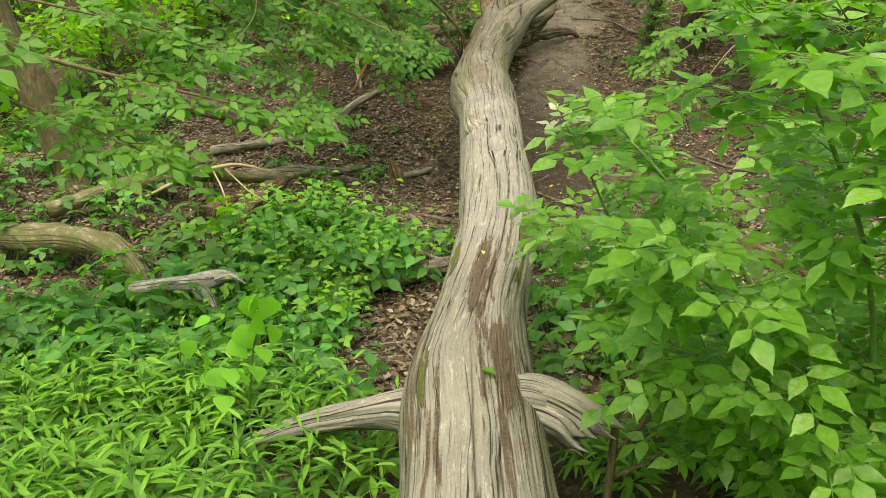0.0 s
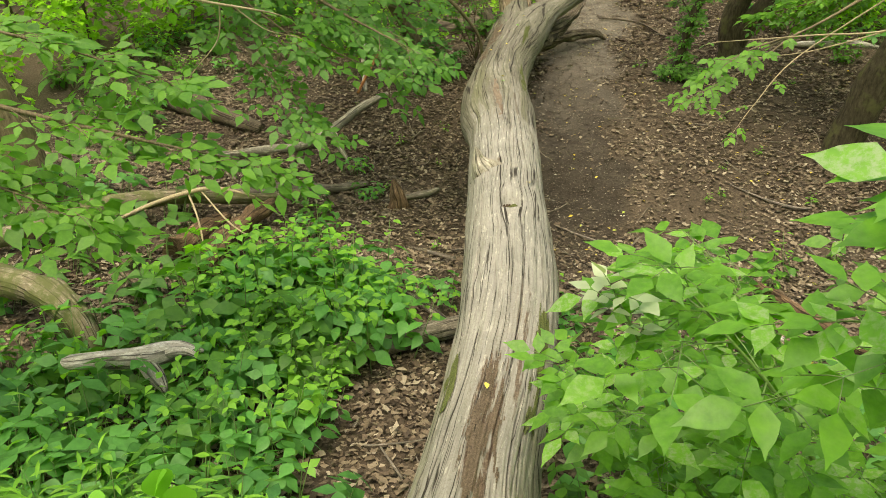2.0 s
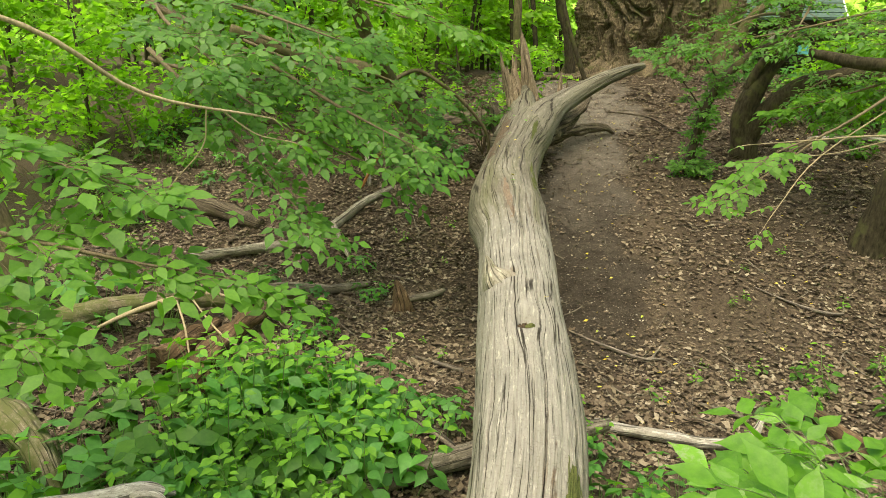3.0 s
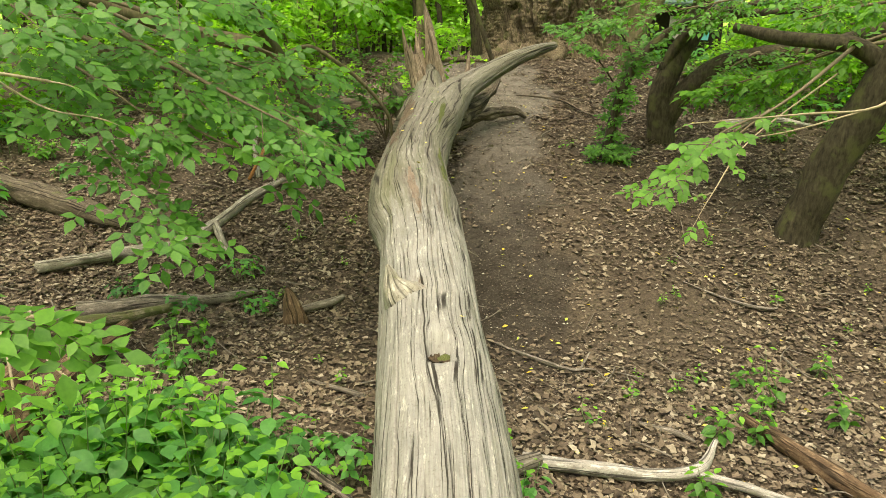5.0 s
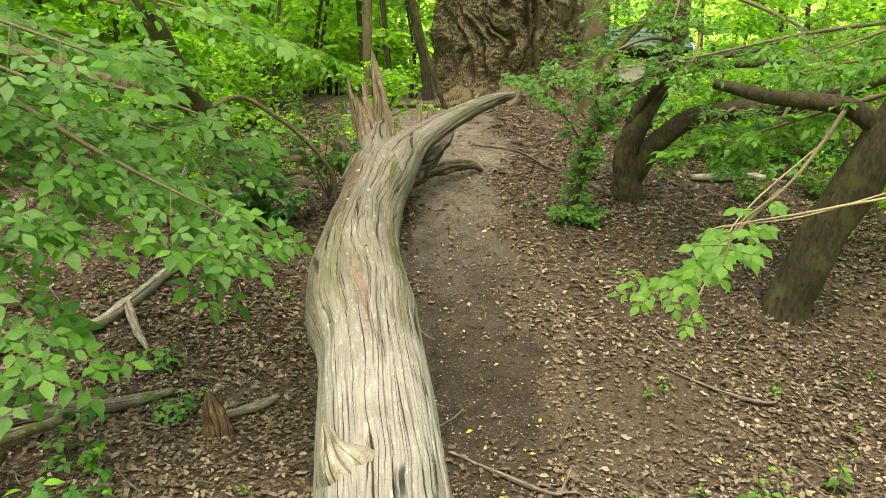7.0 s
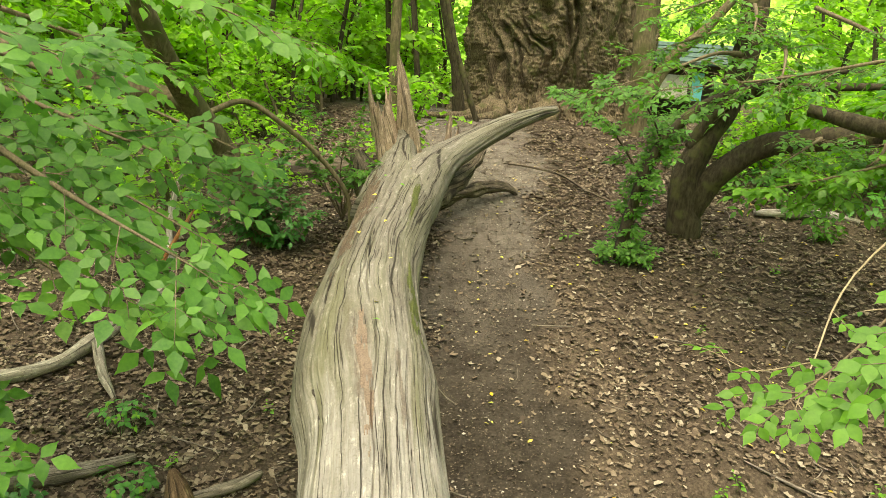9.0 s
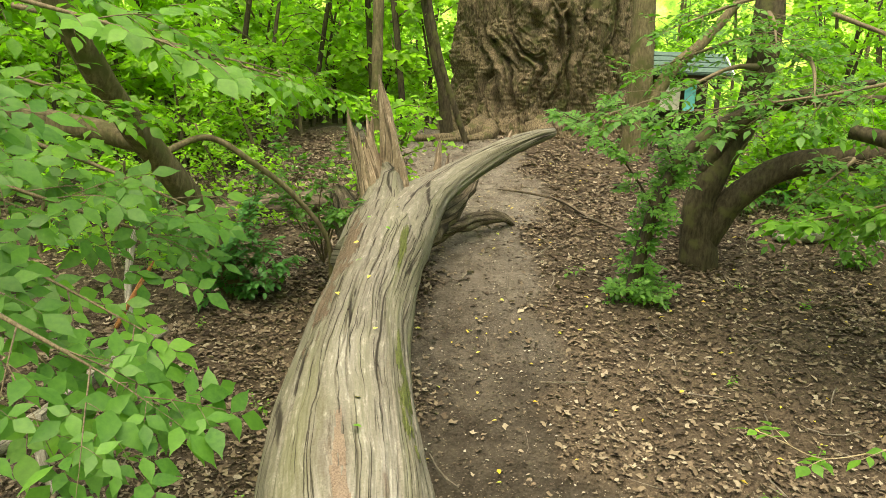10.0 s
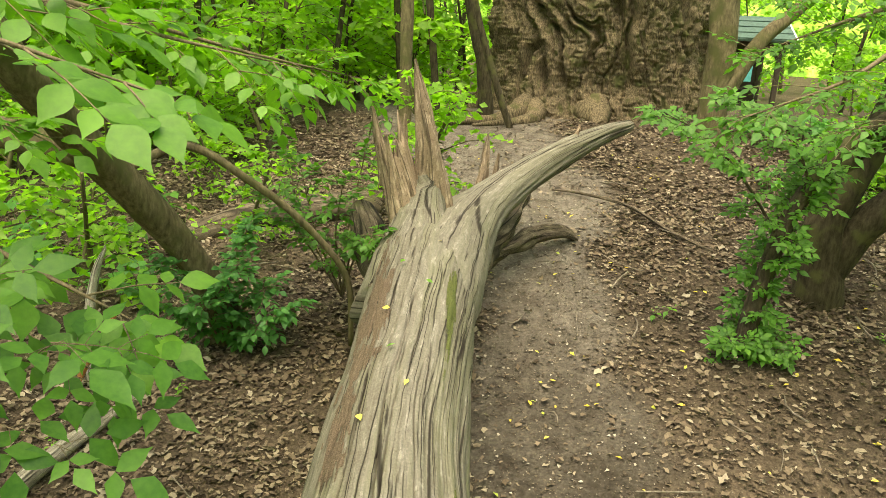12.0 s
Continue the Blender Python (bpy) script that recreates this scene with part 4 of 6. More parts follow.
standing_tree("leaning_tree", "leaning tree with dull green-brown bark on the far bank",
              [[(-4.15, 8.15, -1.0, 0.3), (-4.22, 8.2, -0.75, 0.22), (-4.42, 8.25, 0.1, 0.19), (-4.7, 8.3, 0.9, 0.18), (-5.0, 8.4, 2.2, 0.16), (-5.2, 8.5, 4.5, 0.12), (-5.2, 8.6, 7.0, 0.06)]],
              BARK, canopy(-5.2, 8.6, 5.0, 2.4, 3, 11), 11)
standing_tree("leaning_tree", "leaning tree with smooth olive-brown bark beside the gully",
              [[(4.95, 10.12, -0.95, 0.26), (4.99, 10.1, -0.6, 0.23), (5.12, 9.95, 0.12, 0.21), (5.4, 9.72, 1.05, 0.2), (5.7, 9.5, 2.2, 0.17), (5.8, 9.4, 4.5, 0.12), (5.9, 9.3, 7.0, 0.05)],
               [(5.45, 9.72, 1.1, 0.1), (5.1, 9.9, 1.35, 0.09), (4.6, 10.3, 1.4, 0.07), (4.2, 10.7, 1.5, 0.05)]],
              DARK_BARK, canopy(5.8, 9.4, 4.6, 2.8, 4, 12), 12)
standing_tree("forked_tree", "dark crooked tree forking near the ground, one limb horizontal",
              [[(4.55, 13.12, -0.35, 0.24), (4.5, 13.1, 0.0, 0.2), (4.44, 13.1, 0.45, 0.17), (4.6, 13.1, 1.0, 0.15), (4.88, 13.12, 1.5, 0.15), (5.02, 13.2, 2.3, 0.15), (5.1, 13.4, 3.6, 0.13), (5.1, 13.5, 7.0, 0.05)],
               [(4.55, 13.1, 0.12, 0.16), (4.72, 13.0, 0.55, 0.15), (5.1, 12.8, 0.95, 0.14), (5.5, 12.45, 1.12, 0.13), (6.2, 11.9, 1.3, 0.11), (7.0, 11.4, 1.7, 0.07)],
               [(4.45, 13.1, 0.9, 0.09), (4.62, 12.95, 1.33, 0.075), (4.92, 12.7, 1.6, 0.06), (5.35, 12.4, 1.68, 0.05), (6.1, 12.1, 1.75, 0.03)]],
              DARK_BARK, canopy(5.1, 13.5, 4.8, 2.6, 4, 13), 13)
standing_tree("leaning_tree", "leaning brown tree at the foot of the mound",
              [[(-0.38, 13.2, -0.7, 0.17), (-0.44, 13.05, -0.25, 0.13), (-0.62, 12.8, 0.32, 0.115), (-0.84, 12.5, 0.8, 0.11), (-1.06, 12.1, 1.28, 0.105), (-1.2, 11.65, 1.75, 0.1), (-1.4, 11.4, 2.4, 0.09), (-1.9, 11.2, 4.2, 0.07), (-2.2, 11.2, 6.5, 0.04)],
               [(-0.98, 12.25, 1.1, 0.09), (-1.5, 12.4, 1.22, 0.09), (-2.2, 12.5, 1.35, 0.09), (-3.2, 12.4, 1.7, 0.08)],
               [(-0.92, 12.35, 1.02, 0.03), (-0.56, 12.6, 1.15, 0.027), (-0.17, 12.6, 0.93, 0.026), (0.16, 12.62, 0.66, 0.025), (0.48, 12.68, 0.22, 0.022), (0.52, 12.75, -0.35, 0.02)]],
              BARK, canopy(-2.1, 11.2, 4.6, 2.0, 3, 14), 14)
standing_tree("slender_tree", "slender straight brown tree behind the broken log",
              [[(1.28, 17.6, 0.4, 0.12), (1.27, 17.6, 0.7, 0.095), (1.27, 17.6, 2.3, 0.085), (1.3, 17.65, 5.0, 0.07), (1.3, 17.7, 8.0, 0.03)]], BARK, canopy(1.3, 17.7, 4.6, 1.8, 4, 15), 15)
standing_tree("young_tree", "thin dark sapling leaning against the giant tree",
              [[(2.85, 18.0, 0.6, 0.06), (2.8, 18.0, 0.75, 0.05), (2.56, 18.0, 1.35, 0.05), (2.22, 18.0, 2.4, 0.045), (1.9, 18.0, 4.0, 0.03)]], DARK_BARK)
standing_tree("young_tree", "dark bare stem rising beside the giant tree",
              [[(2.6, 18.6, 0.6, 0.12), (2.5, 18.6, 1.5, 0.1), (2.25, 18.6, 2.5, 0.1), (1.9, 18.7, 4.2, 0.08), (1.7, 18.8, 6.5, 0.04)]], DARK_BARK, canopy(1.7, 18.8, 5.4, 1.8, 3, 17), 17)
standing_tree("forked_tree", "grey-brown tree in front of the giant, with a slanting limb",
              [[(5.44, 17.1, 0.4, 0.26), (5.43, 17.1, 0.8, 0.2), (5.42, 17.1, 1.8, 0.19), (5.38, 17.1, 2.5, 0.18), (5.3, 17.2, 5.0, 0.14), (5.3, 17.2, 8.0, 0.05)],
               [(5.45, 17.0, 1.2, 0.11), (5.6, 17.0, 1.5, 0.1), (5.92, 17.0, 2.04, 0.1), (6.46, 17.0, 2.56, 0.08), (7.2, 16.9, 3.6, 0.05)]],
              BARK, canopy(5.3, 17.2, 5.0, 2.4, 5, 18), 18)


# ---- background wood ----
def far_tree(seed, height, crown_low, spread, count, lean=0.0):
    f = Foliage(seed)
    g = f.rng
    top = (lean * height, g.normal(0, 0.3), height)
    r = 0.018 + height * 0.0065
    trunk = tube([(0, 0, -0.3, r * 1.3), (0, 0, 0.3, r), (top[0] * 0.4, top[1] * 0.3, height * 0.5, r * 0.8), (*top, 0.015)], 20, 10, 0.12)
    limbs = []
    for k in range(12):
        s = crown_low + (1 - crown_low) * (k + 0.5) / 12
        p = np.array(top) * s
        a = g.uniform(0, 6.28)
        ln = spread * (1.1 - 0.6 * s) * g.uniform(0.6, 1.1)
        e = p + [math.cos(a) * ln, math.sin(a) * ln, ln * g.uniform(0.0, 0.5)]
        c = spline([(*p, r * 0.35), (*(0.5 * (p + e) + [0, 0, 0.12 * ln]), r * 0.2), (*e, 0.006)], 8)
        limbs.append(tube(c[[0, 4, 7]], 8, 5))
        for _ in range(count // 12):
            q = c[g.integers(2, 8), :3] + g.normal(0, 0.16 * ln, 3) * [1, 1, 0.6]
            ax = np.array([g.normal(), g.normal(), -0.35])
            f.leaf(q, ax, np.array([0, 0, 1.0]) + g.normal(0, 0.5, 3), g.uniform(0.13, 0.22) * (0.62 if height < 1.8 else 1.0))
    return trunk, limbs, f


def make_far(name, label, category, seed, height, low, spread, count, lean, mat):
    trunk, limbs, f = far_tree(seed, height, low, spread, count, lean)
    root = thing(name, (0, 0, 0), label, category, "background wood")
    v, q, t, uv = trunk
    part("trunk", raw("trunk", v, [q, t], uv), BARK if seed % 2 else DARK_BARK, root)
    for group in ([[limb] for limb in limbs] if name == "forest_sapling" else [limbs]):
        part("branch", tubes_mesh("branch", group), BARK, root)
    a = np.array(f.rows)
    v, fc = leaves(FLAKE, a[:, 0:3], a[:, 3:6], a[:, 6:9], a[:, 9])
    part("crown", raw("crown", v, fc), mat, root)
    return root


FAR_KINDS = [make_far("forest_tree", "slender forest tree with sunlit yellow-green leaves", "tree", 21, 9.0, 0.12, 2.6, 1150, 0.03, LEAF_FAR),
             make_far("forest_tree", "slender forest tree with sunlit yellow-green leaves", "tree", 22, 7.0, 0.08, 2.2, 1100, -0.06, LEAF_FAR),
             make_far("forest_tree", "tall forest tree with fresh green leaves", "tree", 23, 11.0, 0.2, 3.0, 1100, 0.0, LEAF_YOUNG),
             make_far("forest_shrub", "tall woodland shrub full of fresh green leaves", "shrub", 24, 3.4, 0.05, 1.7, 950, 0.1, LEAF_FAR),
             make_far("forest_shrub", "low woodland shrub full of green leaves", "shrub", 25, 2.0, 0.05, 1.3, 560, -0.1, LEAF_FAR),
             make_far("forest_sapling", "thin forest sapling with a few fresh leaves", "sapling", 26, 5.0, 0.15, 1.3, 330, 0.12, LEAF_FAR),
             make_far("forest_shrub", "thin leafy undergrowth shrub on the forest floor", "shrub", 27, 1.5, 0.12, 0.95, 380, 0.2, LEAF_FAR)]


def scatter_wood():
    g = np.random.default_rng(8)
    spots = []
    for _ in range(2600):
        x, y = g.uniform(-22, 30), g.uniform(-16, 48)
        r = math.hypot(x - 1, y - 8)
        if r < 9.0 or (x > 2.2 and x < 7.5 and 16 < y < 24) or (y > 17 and abs(x - 8.5 - (y - 20) * 0.42) < 2.4 and y < 31):
            continue
        near = 1.6 if r < 26 else 2.2
        # sparse unseen trees behind the start, added to shade the sky light
        if y < 2:
            near = 5.5
        if y < 8 and abs(x - 1) > 14:
            continue
        if any((x - a) ** 2 + (y - b) ** 2 < near * near for a, b in spots):
            continue
        spots.append((x, y))
    used = set()
    for i, (x, y) in enumerate(spots[:150]):
        k = int(g.integers(0, 5))
        # the added trees out of view are all the tall kind
        if y < 2:
            k = 2
        if x < -5 and 2 < y < 17 and k < 3 and i % 3:
            k = 4
        if 17 < y < 38 and k in (0, 2) and i % 5:
            k = 5 if i % 2 else 3
        m = pose(x, y, float(ground_z(x, y)) - 0.05, 0, 0, float(g.uniform(0, 360)))
        if k in used:
            copy_thing(FAR_KINDS[k], m @ Matrix.Scale(float(g.uniform(0.85, 1.25)), 4))
        else:
            FAR_KINDS[k].matrix_basis = m
            used.add(k)

    for i in range(46):
        x, y = float(g.uniform(-9, 2.2)) if i % 4 else float(g.uniform(8.5, 14)), float(g.uniform(17.5, 27))
        if abs(x - 8.5 - (y - 20) * 0.42) < 2.2:
            continue
        copy_thing(FAR_KINDS[5], pose(x, y, float(ground_z(x, y)) - 0.05, 0, 0, float(g.uniform(0, 360))) @ Matrix.Scale(float(g.uniform(0.7, 1.3)), 4))
    for i in range(34):
        x, y = float(g.uniform(-9, 2.4)) if i % 3 else float(g.uniform(8, 15)), float(g.uniform(20.5, 30))
        if abs(x - 8.5 - (y - 20) * 0.42) < 2.2:
            continue
        copy_thing(FAR_KINDS[4], pose(x, y, float(ground_z(x, y)) - 0.05, 0, 0, float(g.uniform(0, 360))) @ Matrix.Scale(float(g.uniform(0.7, 1.1)), 4))
    for i in range(20):
        x, y = float(g.uniform(-8, 3.4)) if i % 4 else float(g.uniform(7.5, 13)), float(g.uniform(22.5, 33))
        if abs(x - 8.5 - (y - 20) * 0.42) < 2.6:
            continue
        copy_thing(FAR_KINDS[3], pose(x, y, float(ground_z(x, y)) - 0.05, 0, 0, float(g.uniform(0, 360))) @ Matrix.Scale(float(g.uniform(0.8, 1.2)), 4))
    set_out = []
    while len(set_out) < 50:
        right = len(set_out) % 4 == 3
        x, y = float(g.uniform(5.6, 9.5)) if right else float(g.uniform(-5.5, 1.9)), float(g.uniform(13.2, 20) if right else g.uniform(13.4, 22.5))
        if trodden(x, y) > 0.25 or (x > -0.4 and y < 14.6) or math.hypot(x - 5, y - 20.5) < 2.9 or (right and 15 < y and abs(x - 8.5 - (y - 20) * 0.42) < 2.2):
            continue
        set_out.append((x, y))
        copy_thing(FAR_KINDS[6], pose(x, y, float(ground_z(x, y)) - 0.04, 0, 0, float(g.uniform(0, 360))) @ Matrix.Scale(float(g.uniform(0.5, 1.1)), 4))
    FAR_KINDS[6].matrix_basis = pose(-2.6, 14.2, float(ground_z(-2.6, 14.2)) - 0.04, 0, 0, 10)
    FAR_KINDS[5].matrix_basis = pose(-1.0, 18.6, float(ground_z(-1.0, 18.6)) - 0.05, 0, 0, 40)
    # shrubs that close the view over the banks
    for x, y, k, s in ((-3.2, 16.4, 3, 0.8), (-1.6, 17.2, 4, 0.8), (-4.8, 15.2, 4, 1.1), (-6.0, 13.6, 3, 0.8), (-7.0, 11.8, 3, 0.9), (-6.4, 10.2, 4, 0.9), (0.4, 20.5, 3, 0.9), (-2.4, 19.0, 3, 1.0), (-5.2, 17.6, 3, 1.0),
                       (6.9, 15.6, 4, 0.7), (7.6, 14.2, 4, 0.8), (8.4, 16.4, 3, 0.8), (7.8, 12.4, 4, 0.7), (8.8, 13.4, 3, 0.8), (7.2, 10.6, 4, 0.8), (-6.8, 7.6, 4, 1.0), (-6.2, 5.4, 4, 1.0), (-8.0, 9.0, 3, 1.0)):
        copy_thing(FAR_KINDS[k], pose(x, y, float(ground_z(x, y)) - 0.05, 0, 0, 57 * x + 31 * y) @ Matrix.Scale(s, 4))


scatter_wood()


# ---- leaf litter ----
def scatter_litter():
    g = np.random.default_rng(4)
    n = 420000
    x, y = g.uniform(-6.5, 8.5, n), 3.0 + 16.5 * g.random(n) ** 1.1
    keep = g.random(n) < (1 - 0.94 * trodden(x, y)) * (1 - 0.55 * np.exp(-((x - 2.8) / 1.5) ** 2 - ((y - 9.4) / 2.0) ** 2)) * (0.4 + 0.6 * smooth(fbm(x * 0.9, y * 0.9, 7.0, 3), -0.5, 0.35)) * smooth(y, 3.0, 5) * smooth(x + 0.8 * fbm(x * 0.4, y * 0.4, 2.0, 3), -6.3, -4.6) * (1 - smooth(x + 0.8 * fbm(x * 0.4, y * 0.4, 6.0, 3), 6.4, 8.2)) * (1 - smooth(y, 17.5, 19.5))
    x, y = x[keep], y[keep]
    n = len(x)
    at = np.stack([x, y, surface_z(x, y) + g.uniform(0.002, 0.03, n)], -1)
    a = g.uniform(0, 2 * math.pi, n)
    axis = np.stack([np.cos(a), np.sin(a), g.normal(0, 0.28, n)], -1)
    nrm = np.stack([g.normal(0, 0.33, n), g.normal(0, 0.33, n), np.ones(n)], -1)
    v, f = leaves(LITTER_LEAF, at, axis, nrm, g.uniform(0.022, 0.05, n) + 0.05 * g.random(n) ** 3)
    me = raw("leaf_litter", v, f, shade=False)
    me.materials.append(LITTER)
    tagged(new("leaf_litter", me), "dry brown and grey fallen leaves covering the ground", "fallen leaves", kind="stuff")
    # crumbs, chips and leaf scraps trodden into the path
    n = 34000
    y = g.uniform(7, 19.5, n)
    x = path_x(y) + g.normal(0, 0.75, n)
    at = np.stack([x, y, surface_z(x, y) + 0.004], -1)
    a = g.uniform(0, 2 * math.pi, n)
    v, f = leaves(FLAKE, at, np.stack([np.cos(a), np.sin(a), g.normal(0, 0.2, n)], -1), np.stack([g.normal(0, 0.3, n), g.normal(0, 0.3, n), np.ones(n)], -1), 0.007 + 0.03 * g.random(n) ** 3)
    me = raw("leaf_scraps", v, f, shade=False)
    me.materials.append(SCRAPS)
    tagged(new("leaf_scraps", me), "pale leaf scraps and wood chips on the trodden path", "leaf scraps", kind="stuff")
    # fresh yellow leaves, few, mostly on the path
    n = 420
    x, y = g.uniform(0.9, 6, n), g.uniform(5, 17, n)
    at = np.stack([x, y, surface_z(x, y) + 0.025], -1)
    a = g.uniform(0, 2 * math.pi, n)
    v, f = leaves(SIMPLE, at, np.stack([np.cos(a), np.sin(a), g.normal(0, 0.15, n)], -1), np.stack([g.normal(0, 0.25, n), g.normal(0, 0.25, n), np.ones(n)], -1), g.uniform(0.03, 0.065, n))
    me = raw("yellow_leaves", v, f)
    me.materials.append(YELLOW)
    tagged(new("yellow_leaves", me), "freshly fallen yellow leaves scattered on the earth", "fallen leaves", kind="stuff")


scatter_litter()


# ---- backdrop: an added glowing ring closes the wood far off ----
def build_backdrop():
    m, nt, p = material("glowing_far_wood")
    tc = nt.nodes.new("ShaderNodeTexCoord")
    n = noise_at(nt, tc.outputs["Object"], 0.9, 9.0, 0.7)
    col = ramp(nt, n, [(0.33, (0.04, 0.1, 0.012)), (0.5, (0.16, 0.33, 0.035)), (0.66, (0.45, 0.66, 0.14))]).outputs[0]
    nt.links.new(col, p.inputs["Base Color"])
    # emission stands in for sunlight on the far leaves
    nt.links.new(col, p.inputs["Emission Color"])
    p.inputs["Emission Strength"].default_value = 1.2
    p.inputs["Roughness"].default_value = 1.0
    a = np.linspace(0, 2 * math.pi, 64, endpoint=False)
    rings = []
    for r, z in ((62, -2), (62, 20), (63, 21), (63, -2)):
        rings.append(np.stack([r * np.cos(a), 8 + r * np.sin(a), np.full(64, z) + (1.5 * np.sin(a * 9) if z > 0 else 0)], -1))
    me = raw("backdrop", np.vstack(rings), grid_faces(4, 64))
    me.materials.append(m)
    tagged(new("backdrop", me), "added glowing ring in the colours of distant green woodland", "backdrop", kind="structure")


build_backdrop()


# ---- low plants ----
def herb(seed, stems, height, radius, size, shape, leaf_mat, label, name="woodland_plant", pairs=6, lean=0.25, category="plant", group="undergrowth", up=0.3, young=True):
    """A clump: upright stems with opposite leaves, brighter at the tips."""
    f = Foliage(seed)
    g = f.rng
    for _ in range(stems):
        a, r = g.uniform(0, 6.28), radius * math.sqrt(g.random())
        b = np.array([r * math.cos(a), r * math.sin(a), -0.03])
        h = height * g.uniform(0.6, 1.1)
        t = b + [math.cos(a) * lean * h + g.normal(0, 0.06), math.sin(a) * lean * h + g.normal(0, 0.06), h]
        c = f.limb([(*b, 0.005), (*(0.5 * (b + t) + g.normal(0, 0.02, 3)), 0.004), (*t, 0.0015)], 7, 4)
        for k in range(pairs):
            s = 0.25 + 0.75 * (k + 1) / pairs
            p = c[min(6, int(s * 6))]
            turn = k * 1.35 + g.uniform(0, 0.5)
            for w in (0, math.pi):
                d = np.array([math.cos(turn + w), math.sin(turn + w), up + g.normal(0, 0.2)])
                sz = size * (1.1 - 0.5 * max(0, s - 0.5)) * g.uniform(0.75, 1.15)
                q = p + unit(d) * 0.25 * size
                if k >= pairs - 2 and young:
                    f.tips.append((*q, *d, *(np.array([0, 0, 1.0]) + g.normal(0, 0.22, 3)), sz * 0.7))
                else:
                    f.leaf(q, d - [0, 0, 0.25], np.array([0, 0, 1.0]) + 0.35 * np.array([math.cos(a), math.sin(a), 0]) + g.normal(0, 0.25, 3), sz)
    return f.build(name, (0, 0, 0), label, category, GREEN_STEM, leaf_mat, shape, group)


def trefoil(seed, stems, height, radius, size, leaf_mat, label, name="bramble", group="undergrowth"):
    """A clump of arching stalks, each leaf of three leaflets."""
    f = Foliage(seed)
    g = f.rng
    for _ in range(stems):
        a, r = g.uniform(0, 6.28), radius * math.sqrt(g.random())
        b = np.array([r * math.cos(a), r * math.sin(a), -0.03])
        h = height * g.uniform(0.45, 1.1) * (1.15 - 0.5 * r / radius)
        out = np.array([math.cos(a), math.sin(a), 0.0])
        t = b + out * h * g.uniform(0.1, 0.5) + [0, 0, h]
        f.limb([(*b, 0.004), (*(0.4 * b + 0.6 * t + [0, 0, 0.05 * h]), 0.003), (*t, 0.0015)], 5, 4)
        turn = g.uniform(0, 6.28)
        fresh = g.random() < 0.14
        normal = unit(np.array([0, 0, 1.0]) + out * 0.75 * r / radius + g.normal(0, 0.24, 3))
        for w in (0.0, 1.75, -1.75):
            d = np.array([math.cos(turn + w), math.sin(turn + w), 0.0])
            d = d - normal * float(d @ normal) - [0, 0, 0.12]
            row = (*t, *d, *(normal + g.normal(0, 0.1, 3)), size * g.uniform(0.8, 1.1) * (1.12 if w == 0 else 0.95) * (0.6 if fresh else 1.0))
            (f.tips if fresh else f.rows).append(row)
    return f.build(name, (0, 0, 0), label, "plant", GREEN_STEM, leaf_mat, TOOTHED, group)


PARKED = []


def strew(kinds, spots, seed, lo=0.8, hi=1.2, lift=0.0):
    """Set copies of the given clumps on the ground at the spots."""
    g = np.random.default_rng(seed)
    for x, y in spots:
        k = kinds[int(g.integers(0, len(kinds)))]
        m = pose(x, y, float(surface_z(x, y)) + lift, 0, 0, float(g.uniform(0, 360))) @ Matrix.Scale(float(g.uniform(lo, hi)), 4)
        if k.name in PARKED:
            copy_thing(k, m)
        else:
            PARKED.append(k.name)
            k.matrix_basis = m


def fill(seed, n, x0, x1, y0, y1, gap, keep=lambda x, y: True):
    """Random spots at least gap apart."""
    g = np.random.default_rng(seed)
    out = []
    for _ in range(n * 30):
        x, y = float(g.uniform(x0, x1)), float(g.uniform(y0, y1))
        if keep(x, y) and all((x - a) ** 2 + (y - b) ** 2 > gap * gap for a, b in out):
            out.append((x, y))
        if len(out) >= n:
            break
    return out


LANCES = [herb(31 + i, 10, 0.5, 0.22, 0.19, LANCE, LEAF if i % 2 else LEAF_YOUNG, "clump of narrow-leaved green plants", "narrow_leaved_plant", 9, 0.2, up=0.45) for i in range(4)]
TREFOILS = [trefoil(41 + i, 24, 0.38, 0.27, 0.11, (LEAF_DEEP, LEAF_COOL, LEAF, LEAF_COOL)[i], "low bramble clump with three-part green leaves") for i in range(4)]
NETTLES = [herb(51 + i, 8, 0.62, 0.22, 0.13, FINE_TOOTHED, (LEAF_COOL, LEAF, LEAF_COOL, LEAF)[i], "leafy green plant with pointed toothed leaves", "leafy_plant", 6, 0.22, up=0.05) for i in range(4)]
SEEDLINGS = [herb(61 + i, 2, 0.22, 0.05, 0.085, OVATE, LEAF_YOUNG if i else LEAF, "small green seedling growing through the dead leaves", "seedling", 3, 0.3, group="seedlings", up=0.1) for i in range(3)]
TALL_SEEDLINGS = [herb(66 + i, 2, 0.5, 0.05, 0.12, OVATE, LEAF, "young plant with pointed green leaves", "young_plant", 5, 0.35, group="seedlings", up=0.0) for i in range(2)]

off_log = lambda x, y: abs(x - 0.2) > 0.48 and not (-1.35 < x and abs(y - 2.65 + 0.5 * (x + 0.2)) < 0.32)
strew(LANCES, fill(1, 62, -3.8, -0.3, 1.6, 3.75, 0.21, off_log), 1, 0.8, 1.15)
strew(LANCES, fill(2, 30, 0.75, 3.4, 1.5, 3.4, 0.24), 2, 0.75, 1.1)
strew(TREFOILS, fill(3, 46, -4.6, -0.75, 3.7, 5.5, 0.27, lambda x, y: not (-1.0 < x and y > 4.6)), 3, 0.85, 1.25)
strew(NETTLES, fill(4, 20, -3.2, -0.8, 3.6, 5.4, 0.38), 4, 0.6, 0.9)
